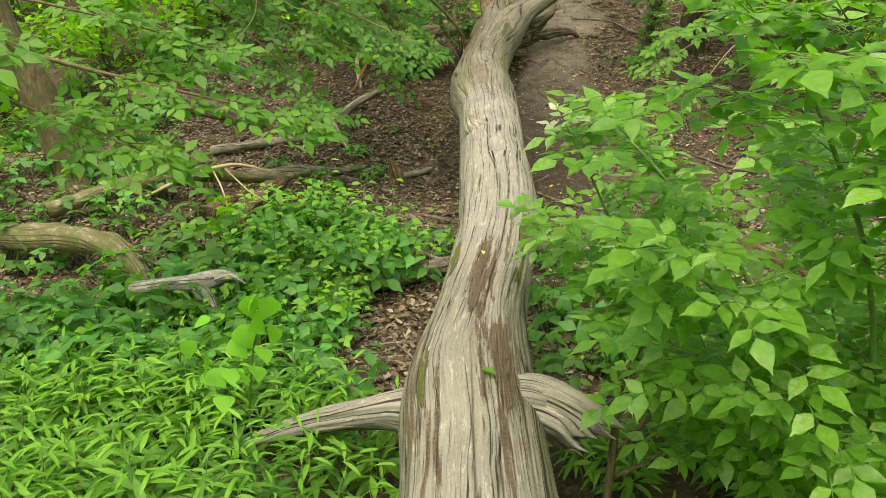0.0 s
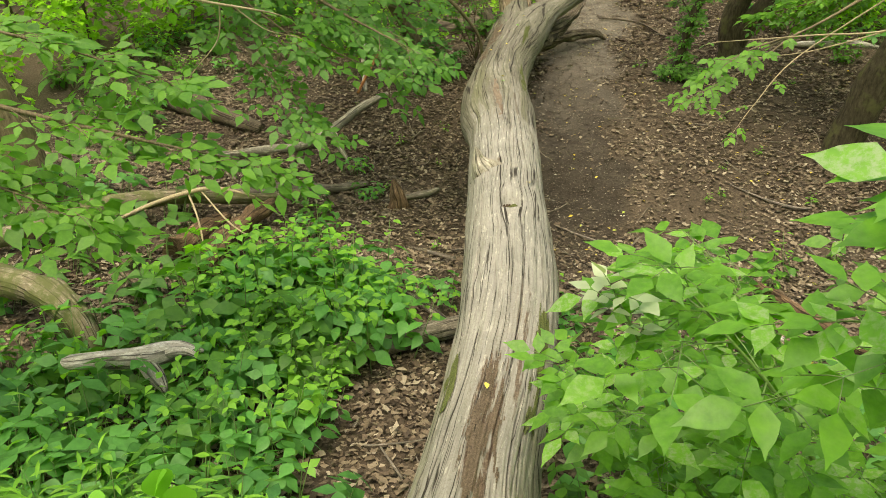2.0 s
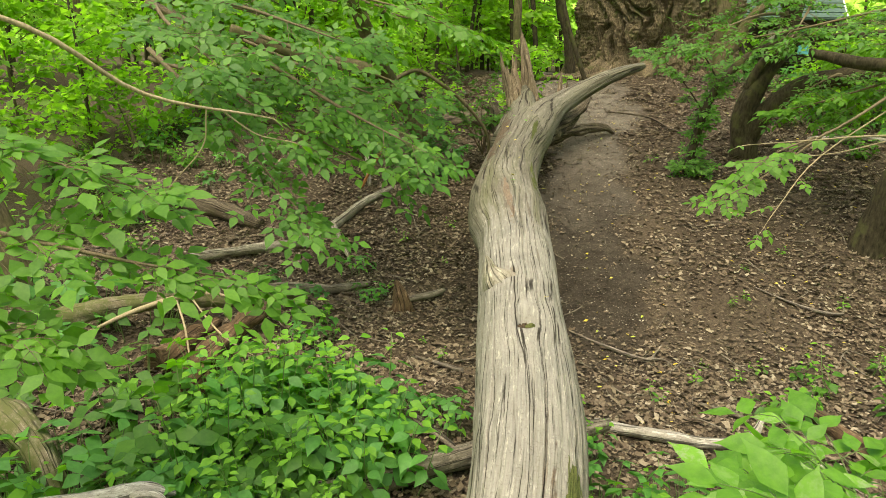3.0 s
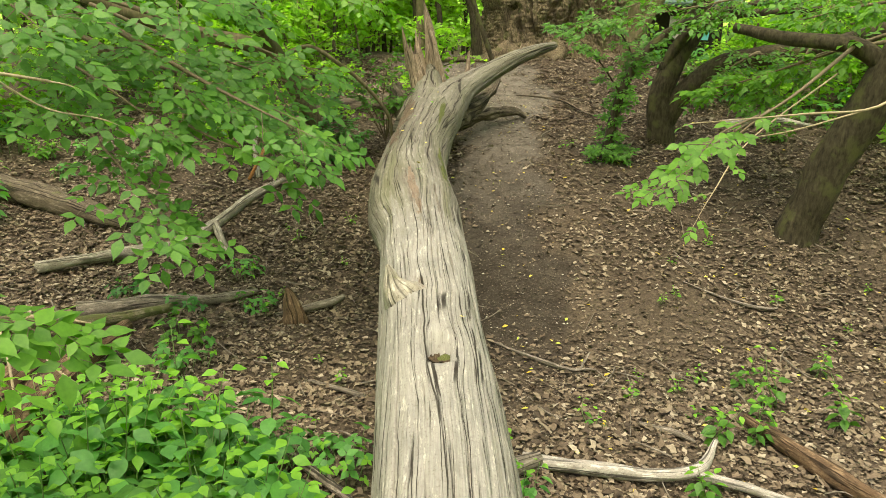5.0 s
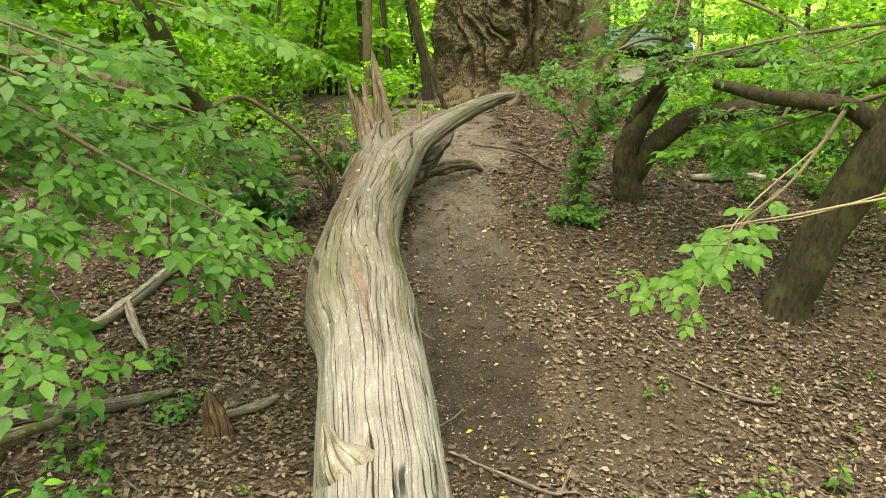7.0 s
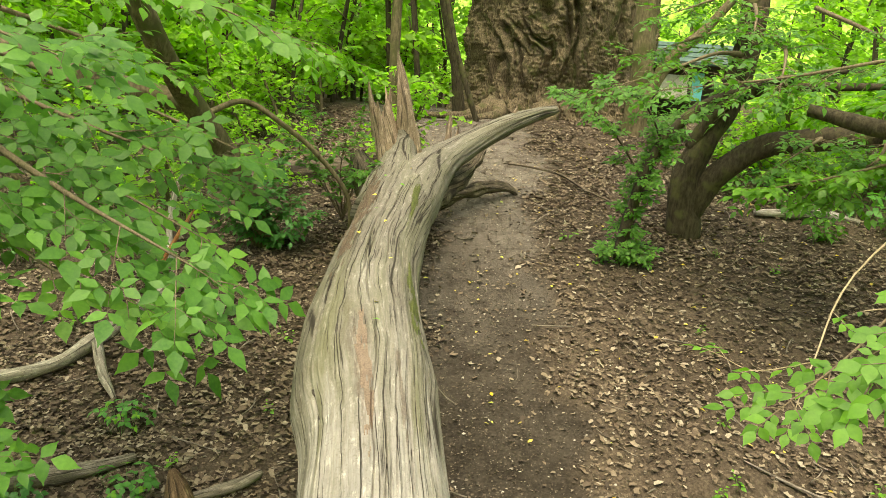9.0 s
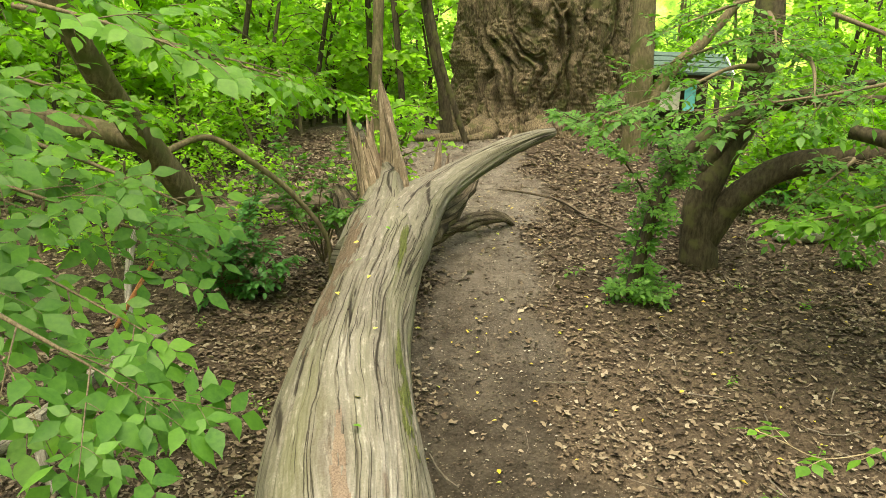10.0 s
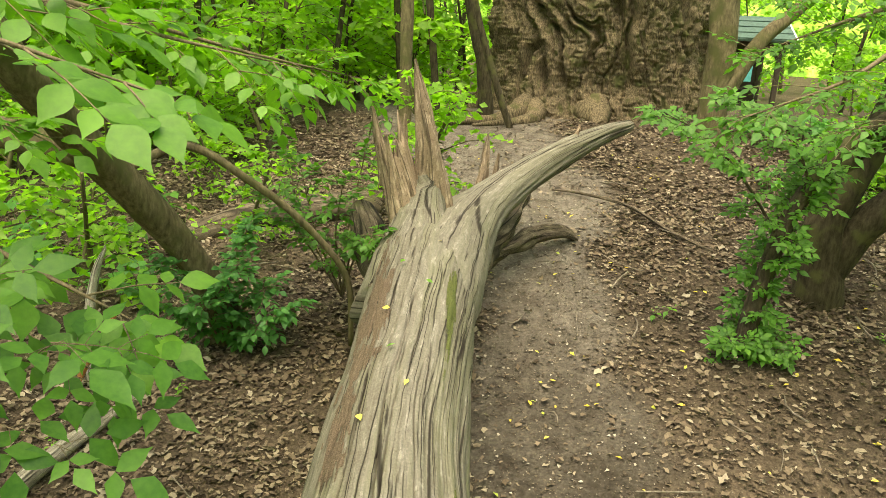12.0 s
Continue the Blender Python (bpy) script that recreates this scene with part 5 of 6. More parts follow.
# the big leafy bush against the far side of the bleached branch
strew(NETTLES, fill(5, 17, -1.65, -0.45, 5.5, 7.0, 0.25, lambda x, y: x < -0.35 - 0.25 * abs(y - 6)), 5, 1.15, 1.55)
strew(TREFOILS, fill(6, 12, -2.6, -0.55, 5.6, 7.2, 0.32), 6, 1.1, 1.5)
strew(TREFOILS, fill(7, 12, -4.8, -2.9, 6.2, 8.6, 0.45), 7, 0.8, 1.2)
strew(TREFOILS, [(-1.5, 8.9), (-1.35, 8.3), (-1.6, 9.4), (-0.95, 9.6), (-1.2, 10.4), (-2.2, 9.7), (-0.05, 6.75), (-0.3, 7.0)], 8, 0.5, 0.8)
strew(TREFOILS, [(0.95, 5.6), (1.1, 5.2), (1.0, 4.7), (1.3, 4.2), (0.85, 4.1), (1.6, 4.6), (1.9, 5.2), (2.4, 4.6), (2.0, 3.9), (2.8, 5.4), (3.2, 4.5), (1.5, 5.7)], 9, 0.8, 1.2)
strew(NETTLES, [(0.95, 5.0), (1.25, 4.9), (0.9, 6.3), (1.7, 4.2), (2.3, 5.1), (3.0, 5.0), (2.6, 3.8), (3.5, 5.6), (1.05, 4.3)], 10, 0.55, 0.85)
strew(TALL_SEEDLINGS, [(3.3, 7.4), (3.15, 7.9), (2.75, 6.95), (3.6, 7.0), (2.5, 7.0), (3.9, 7.9), (0.98, 6.6), (2.95, 7.1), (2.2, 6.3)], 11, 0.7, 1.1)
strew(SEEDLINGS, [(2.67, 7.8), (2.9, 7.95), (2.4, 8.0), (1.75, 7.3), (3.0, 9.2), (3.25, 9.3), (2.6, 7.3), (3.4, 9.9), (4.2, 9.0), (4.6, 8.5), (-0.15, 8.0), (-0.3, 8.5), (-0.8, 9.9), (-0.75, 11.2), (-0.6, 11.0), (-1.3, 12.0),
                  (-0.1, 10.4), (0.0, 11.3), (3.0, 12.9), (3.7, 11.0), (4.6, 12.4), (2.2, 7.6), (5.0, 11.9), (5.4, 12.8), (4.9, 13.7), (-0.7, 12.4), (-1.9, 11.6), (-2.4, 12.3), (3.9, 10.1), (5.2, 9.1)], 12, 0.6, 1.1)
# green floor among the trees at the sides
strew(TREFOILS, fill(13, 12, 5.2, 8.5, 13.6, 17.5, 0.7), 13, 0.6, 1.1)
strew(NETTLES, fill(14, 16, 5.6, 9.0, 12.5, 18.0, 0.8), 14, 0.8, 1.3)
strew(NETTLES, fill(15, 12, -6.5, -3.6, 9.8, 14.5, 0.8), 15, 0.8, 1.4)
strew(TREFOILS, fill(16, 14, -5.5, -1.2, 12.8, 16.0, 0.6), 16, 0.7, 1.2)


# ---- lime-green sapling beside the log: every leaf a piece ----
def build_lime():
    g = np.random.default_rng(9)
    base = np.array(on_ground(-1.02, 3.2))
    root = thing("lime_sapling", base, "sapling with large glowing lime-green heart-shaped leaves", "sapling")
    stems = [[(*base, 0.008), (-1.0, 3.15, -0.6, 0.006), (-0.92, 3.08, -0.2, 0.005), (-0.83, 3.03, 0.1, 0.003)], [(-1.0, 3.15, -0.6, 0.005), (-1.1, 3.1, -0.35, 0.004), (-1.18, 3.06, -0.12, 0.002)]]
    part("stem", tubes_mesh("stem", [tube(s, 10, 6) for s in stems], base), GREEN_STEM, root)
    v, f = leaves(HEART, [(0, 0, 0)], [(1, 0, 0)], [(0, 0, 1)], [1.0])
    me = raw("leaf", v, f)
    me.materials.append(LEAF_LIME)
    for x, z, s in ((-0.78, 0.13, 0.14), (-0.93, 0.08, 0.14), (-0.84, 0.01, 0.14), (-0.95, -0.03, 0.15), (-1.19, -0.08, 0.11), (-1.13, -0.17, 0.14), (-1.0, -0.1, 0.14), (-0.87, 0.1, 0.12),
                    (-0.96, -0.2, 0.15), (-1.15, -0.28, 0.16), (-1.02, -0.26, 0.14), (-0.86, -0.12, 0.13), (-1.05, -0.36, 0.13), (-0.9, -0.24, 0.12), (-1.1, -0.02, 0.11), (-0.8, -0.05, 0.12)):
        ob = new("leaf", me)
        ob.parent = root
        p = np.array([x, 3.05 + g.normal(0, 0.06), z]) - base
        ob.matrix_basis = pose(*p, 0, 0, float(g.uniform(200, 340))) @ pose(0, 0, 0, float(g.normal(0, 38)), float(g.uniform(-5, 75)), 0) @ Matrix.Scale(0.82 * s, 4)


build_lime()


# ---- boughs that hang into view ----
def hang(seed, name, label, boughs, wood, leaf_mat, size, shape=OVATE, length=0.45, pairs=4, twigs=9, droop=0.35, category="branch", start=0.15, r=0.004, forks=1, leaflets=1, face=(0, 0, 0)):
    f = Foliage(seed)
    f.leaflets, f.face = leaflets, np.array(face, float)
    for b in boughs:
        n, m = (b[0], b[1]) if isinstance(b[0], int) else (twigs, b)
        f.bough(m, n * (1 if forks == 0 else 2), length, size, pairs, start, droop, r=r, forks=forks)
    place = boughs[0][1][0][:3] if isinstance(boughs[0][0], int) else boughs[0][0][:3]
    return f.build(name, place, label, category, wood, leaf_mat, shape, "leafy boughs", stem="wood")


hang(71, "leafy_bough", "low bough of bright green pointed leaves over the gully",
     [[(-4.9, 8.4, 1.7, 0.05), (-3.9, 5.6, 1.3, 0.03), (-2.7, 4.95, 1.0, 0.018), (-1.69, 5.07, 0.68, 0.01), (-1.2, 5.35, 0.48, 0.004)],
      [(-3.9, 5.6, 1.3, 0.02), (-3.0, 5.2, 1.35, 0.014), (-2.2, 5.3, 1.15, 0.008), (-1.65, 5.4, 0.95, 0.004)],
      [(-3.6, 5.4, 1.25, 0.02), (-2.9, 4.7, 0.85, 0.012), (-2.3, 4.6, 0.6, 0.006), (-1.95, 4.7, 0.4, 0.003)],
      [(-3.9, 5.6, 1.3, 0.02), (-3.2, 4.6, 1.2, 0.012), (-2.6, 4.2, 1.15, 0.006)]], TWIG, LEAF_YOUNG, 0.125, LEAFLET, 0.32, 2, 5, 0.7, start=0.5, leaflets=3, face=(0.2, -0.35, 0))
hang(72, "bare_branch", "thin pale dead branch hanging across the view", [(1, [(-2.6, 4.7, 2.0, 0.018), (-1.86, 5.0, 1.74, 0.014), (-1.5, 5.3, 1.43, 0.011), (-1.01, 5.6, 1.29, 0.006)]),
                                                      (0, [(-1.25, 5.45, 1.35, 0.006), (-1.3, 5.5, 1.15, 0.004), (-1.45, 5.5, 0.98, 0.002)]), (0, [(-1.2, 5.5, 1.34, 0.005), (-1.05, 5.6, 1.2, 0.004), (-0.92, 5.7, 1.15, 0.002)])], DRY_TWIG, LEAF_YOUNG, 0.08, OVATE, 0.15, 1, forks=0)
hang(73, "leafy_bough", "spreading bough of deep green leaves from the far bank",
     [[(-3.6, 10.6, 2.0, 0.05), (-2.2, 9.6, 1.5, 0.03), (-1.15, 8.95, 1.0, 0.016), (-0.4, 8.6, 0.68, 0.005)],
      [(-3.4, 10.3, 1.7, 0.04), (-1.9, 9.7, 1.1, 0.02), (-0.7, 9.1, 0.45, 0.005)],
      [(-3.4, 10.0, 1.5, 0.03), (-2.2, 8.9, 0.75, 0.016), (-1.35, 8.25, 0.0, 0.004)],
      [(-3.6, 10.6, 2.2, 0.03), (-2.2, 9.3, 1.95, 0.02), (-1.0, 8.8, 1.6, 0.005)],
      [(-3.4, 10.0, 1.4, 0.03), (-2.4, 9.2, 1.2, 0.016), (-1.5, 8.6, 0.75, 0.005)],
      [(-3.6, 10.6, 2.2, 0.03), (-2.8, 9.0, 1.8, 0.02), (-2.1, 8.2, 1.45, 0.005)],
      [(-2.4, 10.2, 1.6, 0.02), (-1.4, 10.0, 1.2, 0.014), (-0.5, 9.9, 0.9, 0.005)]], TWIG, LEAF, 0.14, LEAFLET, 0.46, 2, 6, 0.2, start=0.3, forks=1, leaflets=3, face=(0.4, -0.6, 0))
hang(74, "leafy_bough", "bough of broad fresh green leaves reaching over the bank",
     [[(-2.6, 11.0, 1.7, 0.03), (-1.6, 10.6, 1.4, 0.02), (-0.85, 10.3, 1.2, 0.012), (-0.27, 10.05, 1.0, 0.004)],
      [(-2.4, 10.2, 1.2, 0.025), (-1.4, 9.7, 0.98, 0.014), (-0.9, 9.4, 0.84, 0.008), (-0.38, 9.15, 0.64, 0.003)],
      [(-2.4, 9.6, 0.9, 0.025), (-1.5, 9.1, 0.7, 0.014), (-1.05, 8.8, 0.55, 0.008), (-0.65, 8.65, 0.44, 0.004)],
      [(-1.7, 9.9, 2.2, 0.02), (-0.9, 9.6, 2.02, 0.012), (-0.4, 9.5, 1.9, 0.008), (-0.05, 9.55, 1.78, 0.003)]], TWIG, LEAF_YOUNG, 0.125, POINTED, 0.3, 3, 8, 0.3, start=0.35, forks=0, face=(0.3, -0.5, 0))
hang(75, "leafy_bough", "overhead bough of translucent bright green leaves",
     [[(-3.0, 11.0, 2.6, 0.04), (-1.8, 10.4, 2.3, 0.022), (-1.0, 10.2, 2.15, 0.012), (-0.5, 10.2, 2.0, 0.004)],
      [(-2.6, 12.2, 2.4, 0.03), (-1.5, 11.6, 2.15, 0.02), (-0.6, 11.5, 1.9, 0.012), (0.1, 11.6, 1.75, 0.004)],
      [(-2.9, 11.6, 2.0, 0.03), (-1.9, 11.2, 1.75, 0.02), (-1.0, 11.0, 1.5, 0.004)],
      [(-2.2, 13.0, 2.2, 0.03), (-1.2, 12.8, 2.0, 0.02), (-0.2, 12.9, 1.75, 0.012), (0.5, 13.2, 1.6, 0.004)],
      [(-2.2, 12.6, 2.9, 0.03), (-1.0, 12.2, 2.8, 0.02), (0.1, 12.2, 2.55, 0.004)]], TWIG, LEAF_YOUNG, 0.12, POINTED, 0.5, 4, 8, 0.4, start=0.15, forks=1)
hang(76, "leafy_bough", "low bough of fresh green leaves hanging by the path",
     [[(5.1, 9.9, 1.35, 0.025), (3.6, 8.4, 1.0, 0.012), (2.7, 7.6, 0.82, 0.007), (2.1, 7.1, 0.68, 0.003)],
      [(3.2, 8.05, 0.92, 0.01), (2.6, 7.75, 0.6, 0.006), (2.15, 7.55, 0.42, 0.003)],
      [(3.0, 7.85, 0.9, 0.01), (2.5, 7.4, 0.84, 0.006), (2.2, 7.0, 0.8, 0.003)]], TWIG, LEAF_YOUNG, 0.085, POINTED, 0.22, 3, 8, 0.3, start=0.5, forks=0, face=(-0.4, -0.7, 0))
hang(86, "leafy_bough", "sunlit bough of fresh green leaves between the trees",
     [[(5.6, 9.6, 1.6, 0.03), (5.0, 10.2, 1.25, 0.016), (4.4, 10.6, 0.95, 0.01), (3.95, 10.8, 0.8, 0.003)],
      [(6.4, 11.0, 1.4, 0.03), (5.4, 11.0, 1.2, 0.016), (4.8, 11.0, 0.8, 0.003)],
      [(6.2, 9.8, 1.9, 0.03), (5.5, 10.5, 1.75, 0.016), (4.8, 11.0, 1.5, 0.003)]], TWIG, LEAF_YOUNG, 0.11, OVATE, 0.36, 4, 8, 0.3, start=0.2, forks=1)
hang(77, "bare_branch", "long thin pale dead branch hanging by the path", [(0, [(5.4, 9.3, 1.1, 0.016), (3.9, 7.8, 0.98, 0.01), (2.9, 7.15, 1.0, 0.007), (2.05, 6.8, 0.99, 0.002)]), (0, [(3.9, 7.8, 0.98, 0.007), (3.3, 7.9, 0.78, 0.005), (2.9, 8.0, 0.7, 0.003)])], DRY_TWIG, LEAF, 0.06, OVATE, 0.2, 1, forks=0)
hang(78, "leafy_bough", "dark spreading boughs of small green leaves across the path side",
     [[(5.0, 13.2, 2.0, 0.04), (4.2, 12.4, 1.95, 0.02), (3.5, 11.9, 1.75, 0.012), (2.9, 11.8, 1.55, 0.004)],
      [(5.2, 13.0, 2.2, 0.04), (4.6, 11.8, 2.0, 0.02), (4.1, 11.0, 1.7, 0.004)],
      [(5.5, 12.4, 1.1, 0.03), (5.0, 11.6, 1.2, 0.02), (4.4, 11.2, 1.0, 0.004)],
      [(6.0, 12.0, 1.3, 0.03), (5.4, 11.2, 1.2, 0.02), (4.9, 10.8, 0.9, 0.004)],
      [(5.8, 9.6, 2.2, 0.04), (4.8, 10.2, 2.0, 0.02), (3.9, 10.6, 1.75, 0.012), (3.2, 11.0, 1.6, 0.004)],
      [(5.8, 9.6, 2.4, 0.04), (5.0, 9.2, 2.1, 0.02), (4.2, 9.2, 1.8, 0.004)],
      [(5.9, 13.4, 2.6, 0.03), (6.4, 12.6, 2.2, 0.02), (6.8, 12.0, 1.7, 0.004)],
      [(5.3, 13.6, 2.8, 0.03), (4.6, 13.2, 2.6, 0.02), (3.9, 12.9, 2.35, 0.004)],
      [(6.2, 12.2, 1.9, 0.03), (5.7, 11.2, 1.9, 0.02), (5.2, 10.6, 1.6, 0.004)],
      [(5.1, 13.4, 2.6, 0.03), (4.7, 12.6, 2.4, 0.02), (4.3, 11.9, 2.15, 0.004)], [(5.2, 13.3, 2.4, 0.03), (4.6, 13.4, 2.2, 0.02), (4.0, 13.5, 1.95, 0.004)]], TWIG, LEAF, 0.09, LEAFLET, 0.45, 2, 7, 0.3, start=0.2, forks=1, leaflets=3)
hang(79, "ivy_sapling", "arching dark stem wrapped in small green leaves by the path",
     [(44, [(3.46, 12.4, -0.35, 0.085), (3.5, 12.4, 0.1, 0.068), (3.6, 12.4, 0.62, 0.062), (3.78, 12.42, 1.0, 0.06), (4.16, 12.45, 1.4, 0.056), (4.9, 12.5, 1.7, 0.05), (5.8, 12.5, 1.88, 0.035)]),
      (9, [(3.6, 12.4, 0.6, 0.012), (3.3, 12.45, 1.0, 0.01), (3.0, 12.5, 1.3, 0.006), (2.72, 12.6, 1.45, 0.003)]),
      (4, [(3.46, 12.4, -0.28, 0.012), (3.38, 12.32, -0.2, 0.008), (3.3, 12.28, -0.14, 0.003)]), (4, [(3.46, 12.4, -0.28, 0.012), (3.56, 12.3, -0.2, 0.008), (3.64, 12.27, -0.16, 0.003)]),
      (8, [(3.78, 12.42, 1.0, 0.012), (3.5, 12.4, 1.4, 0.01), (3.15, 12.5, 1.55, 0.003)])], DARK_BARK, LEAF, 0.07, LEAFLET, 0.17, 2, 12, 0.3, "sapling", 0.05, leaflets=3, face=(-0.3, -0.5, 0))
hang(80, "leafy_shrub", "small dense dark-green shrub at the foot of a leaning tree",
     [(9, [(-0.45, 13.1, -0.5, 0.01), (-0.5 + dx, 13.0 + dy, -0.1 + dz, 0.007), (-0.5 + 2 * dx, 12.9 + 1.6 * dy, 0.15 + dz, 0.003)]) for dx, dy, dz in ((0.1, -0.1, 0.1), (-0.12, -0.1, 0.15), (0.2, -0.05, -0.05), (-0.2, -0.15, -0.05), (0.0, -0.2, -0.1), (0.12, 0.1, 0.3), (0.28, -0.15, -0.15))],
     TWIG, LEAF_DEEP, 0.075, OVATE, 0.22, 3, 9, 0.35, "shrub", 0.2)
hang(81, "leafy_shrub", "thin twiggy shrub growing against the broken log",
     [(7, [(0.45, 13.4, -0.2, 0.01), (0.4 + dx, 13.2 + dy, 0.4, 0.007), (0.45 + 2 * dx, 13.0 + 2 * dy, 0.75 + dz, 0.003)]) for dx, dy, dz in ((0.15, -0.2, -0.2), (0.0, -0.1, 0.1), (-0.15, 0.0, 0.2), (-0.3, 0.1, 0.0), (0.1, 0.2, 0.35), (0.2, -0.3, -0.3), (-0.25, 0.3, 0.4))],
     TWIG, LEAF, 0.07, OVATE, 0.22, 3, 7, 0.3, "shrub", 0.3)
# the box-elder bush that crowds the start of the walk
hang(82, "spotted_bush", "large bush of bright green leaves dusted with mildew",
     [[(1.5, 2.6, -1.0, 0.016), (1.2, 2.6, 0.0, 0.011), (0.95, 2.75, 0.55, 0.007), (0.7, 2.8, 0.85, 0.003)],
      [(1.5, 2.6, -1.0, 0.016), (1.55, 2.4, 0.2, 0.012), (1.6, 2.15, 0.85, 0.008), (1.55, 2.0, 1.22, 0.003)],
      [(1.5, 2.6, -1.0, 0.016), (1.7, 2.6, 0.2, 0.012), (1.85, 2.35, 0.85, 0.008), (1.95, 2.1, 1.25, 0.003)],
      [(1.6, 2.8, -1.0, 0.016), (1.4, 3.0, 0.0, 0.011), (1.1, 3.1, 0.5, 0.007), (0.9, 3.2, 0.75, 0.003)],
      [(1.6, 2.8, -1.0, 0.016), (1.7, 3.1, 0.1, 0.011), (1.7, 3.2, 0.6, 0.007), (1.6, 3.3, 0.85, 0.003)],
      [(1.6, 2.8, -1.0, 0.016), (2.0, 3.0, 0.0, 0.011), (2.3, 3.2, 0.6, 0.007), (2.4, 3.3, 0.9, 0.003)],
      [(1.5, 2.6, -1.0, 0.014), (1.2, 2.9, -0.3, 0.01), (0.85, 3.1, 0.1, 0.006), (0.6, 3.2, 0.3, 0.003)],
      [(1.5, 2.6, -1.0, 0.014), (1.2, 2.5, -0.4, 0.01), (1.0, 2.4, 0.0, 0.006), (0.85, 2.3, 0.3, 0.003)],
      [(1.6, 2.8, -1.0, 0.014), (1.4, 3.1, -0.4, 0.01), (1.2, 3.3, 0.0, 0.006), (1.0, 3.45, 0.2, 0.003)],
      [(1.6, 2.8, -1.0, 0.014), (1.9, 3.2, -0.4, 0.01), (1.9, 3.4, 0.1, 0.006), (1.8, 3.5, 0.35, 0.003)],
      [(1.5, 2.6, -1.0, 0.014), (1.1, 2.3, 0.0, 0.01), (0.85, 2.1, 0.45, 0.006), (0.72, 2.0, 0.65, 0.003)], [(1.7, 2.4, -1.0, 0.014), (1.6, 2.1, 0.3, 0.01), (1.35, 1.85, 0.85, 0.006), (1.2, 1.7, 1.1, 0.003)],
      [(1.7, 2.4, -1.0, 0.014), (1.5, 2.2, -0.3, 0.01), (1.2, 2.0, 0.05, 0.006), (1.0, 1.9, 0.25, 0.003)],
      [(1.6, 2.2, -1.0, 0.014), (1.35, 2.15, 0.4, 0.01), (1.05, 2.1, 1.05, 0.006), (0.85, 2.05, 1.28, 0.003)], [(1.6, 2.2, -1.0, 0.014), (1.55, 2.3, 0.5, 0.01), (1.3, 2.25, 1.1, 0.006), (1.12, 2.2, 1.32, 0.003)],
      [(1.7, 2.4, -1.0, 0.014), (2.3, 2.4, -0.2, 0.01), (2.6, 2.3, 0.5, 0.006), (2.7, 2.2, 1.0, 0.003)]], GREEN_STEM, LEAF_SPOTTED, 0.1, LEAFLET, 0.34, 2, 8, 0.35, "bush", 0.2, 0.003, leaflets=3, face=(-0.12, -0.12, 0))
hang(83, "bare_shrub", "forked grey-brown shoot standing beside the log", [(0, [(0.62, 2.5, -1.0, 0.022), (0.66, 2.55, -0.5, 0.018), (0.68, 2.57, -0.1, 0.014), (0.75, 2.6, 0.05, 0.008)]), (0, [(0.66, 2.55, -0.45, 0.014), (0.85, 2.62, -0.25, 0.011), (1.05, 2.7, -0.12, 0.006)]), (0, [(0.65, 2.55, -0.55, 0.01), (0.82, 2.6, -0.5, 0.008), (0.95, 2.65, -0.45, 0.003)])], BARK, LEAF, 0.08, OVATE, 0.2, 1, forks=0)
YELLOWED = herb(88, 3, 0.3, 0.06, 0.11, OVATE, YELLOW, "plant with withered bright yellow leaves", "withered_plant", 2, 0.4, group="", up=0.0)
strew([YELLOWED], [(-1.8, 7.05)], 30, 1.3, 1.4, 0.12)
hang(87, "mildewed_shoot", "shoot tip with crumpled mildew-white leaves beside the log", [(5, [(0.85, 3.0, 0.1, 0.006), (0.62, 2.9, 0.6, 0.005), (0.45, 2.8, 0.92, 0.003)])], GREEN_STEM, PALE_LEAF, 0.06, TOOTHED, 0.12, 2, 5, 0.2, "shoot", 0.7, 0.002, 0)
hang(89, "bare_branch", "thin pale drooping twig with a few fresh leaves", [(3, [(5.0, 9.9, 1.1, 0.01), (3.8, 9.3, 0.5, 0.007), (3.2, 8.75, 0.1, 0.005), (2.95, 8.5, -0.1, 0.002)]), (2, [(3.2, 8.75, 0.1, 0.004), (2.9, 8.85, 0.0, 0.003), (2.7, 8.95, 0.06, 0.002)])], DRY_TWIG, LEAF_YOUNG, 0.1, POINTED, 0.2, 2, 3, 0.3, "branch", 0.4, 0.003, 0)


# ---- dead wood on the ground ----
def dead(name, label, runs, wood, n=30, segs=14, rough=0.2, category="dead branch", flatten=1.0):
    """A fallen branch: runs of (x, y, height over the ground, radius); the first is the main one."""
    lifted = [[(x, y, float(surface_z(x, y)) + h, r) for x, y, h, r in run] for run in runs]
    place = lifted[0][0][:3]
    limbs = [tube(p, n, segs, rough, 5.0, 1.7 * i + p[0][0], flatten) for i, p in enumerate(lifted)]
    root = thing(name, place, label, category)
    for i, limb in enumerate(limbs):
        part("main_stem" if i == 0 else "side_branch", tubes_mesh("branch", [limb], place), wood, root)
    return root


dead("fallen_branch", "bleached grey broken branch lying in the undergrowth", [[(-2.34, 5.0, 0.35, 0.015), (-2.28, 5.0, 0.35, 0.042), (-2.1, 5.05, 0.36, 0.055), (-1.85, 5.12, 0.36, 0.072), (-1.68, 5.2, 0.36, 0.055), (-1.55, 5.26, 0.33, 0.012)], [(-1.9, 5.1, 0.36, 0.06), (-1.8, 5.06, 0.27, 0.055), (-1.75, 5.03, 0.2, 0.03), (-1.74, 5.02, 0.16, 0.008)], [(-1.8, 5.14, 0.36, 0.04), (-1.62, 5.13, 0.4, 0.03), (-1.5, 5.1, 0.36, 0.005)]], PALE_WOOD)
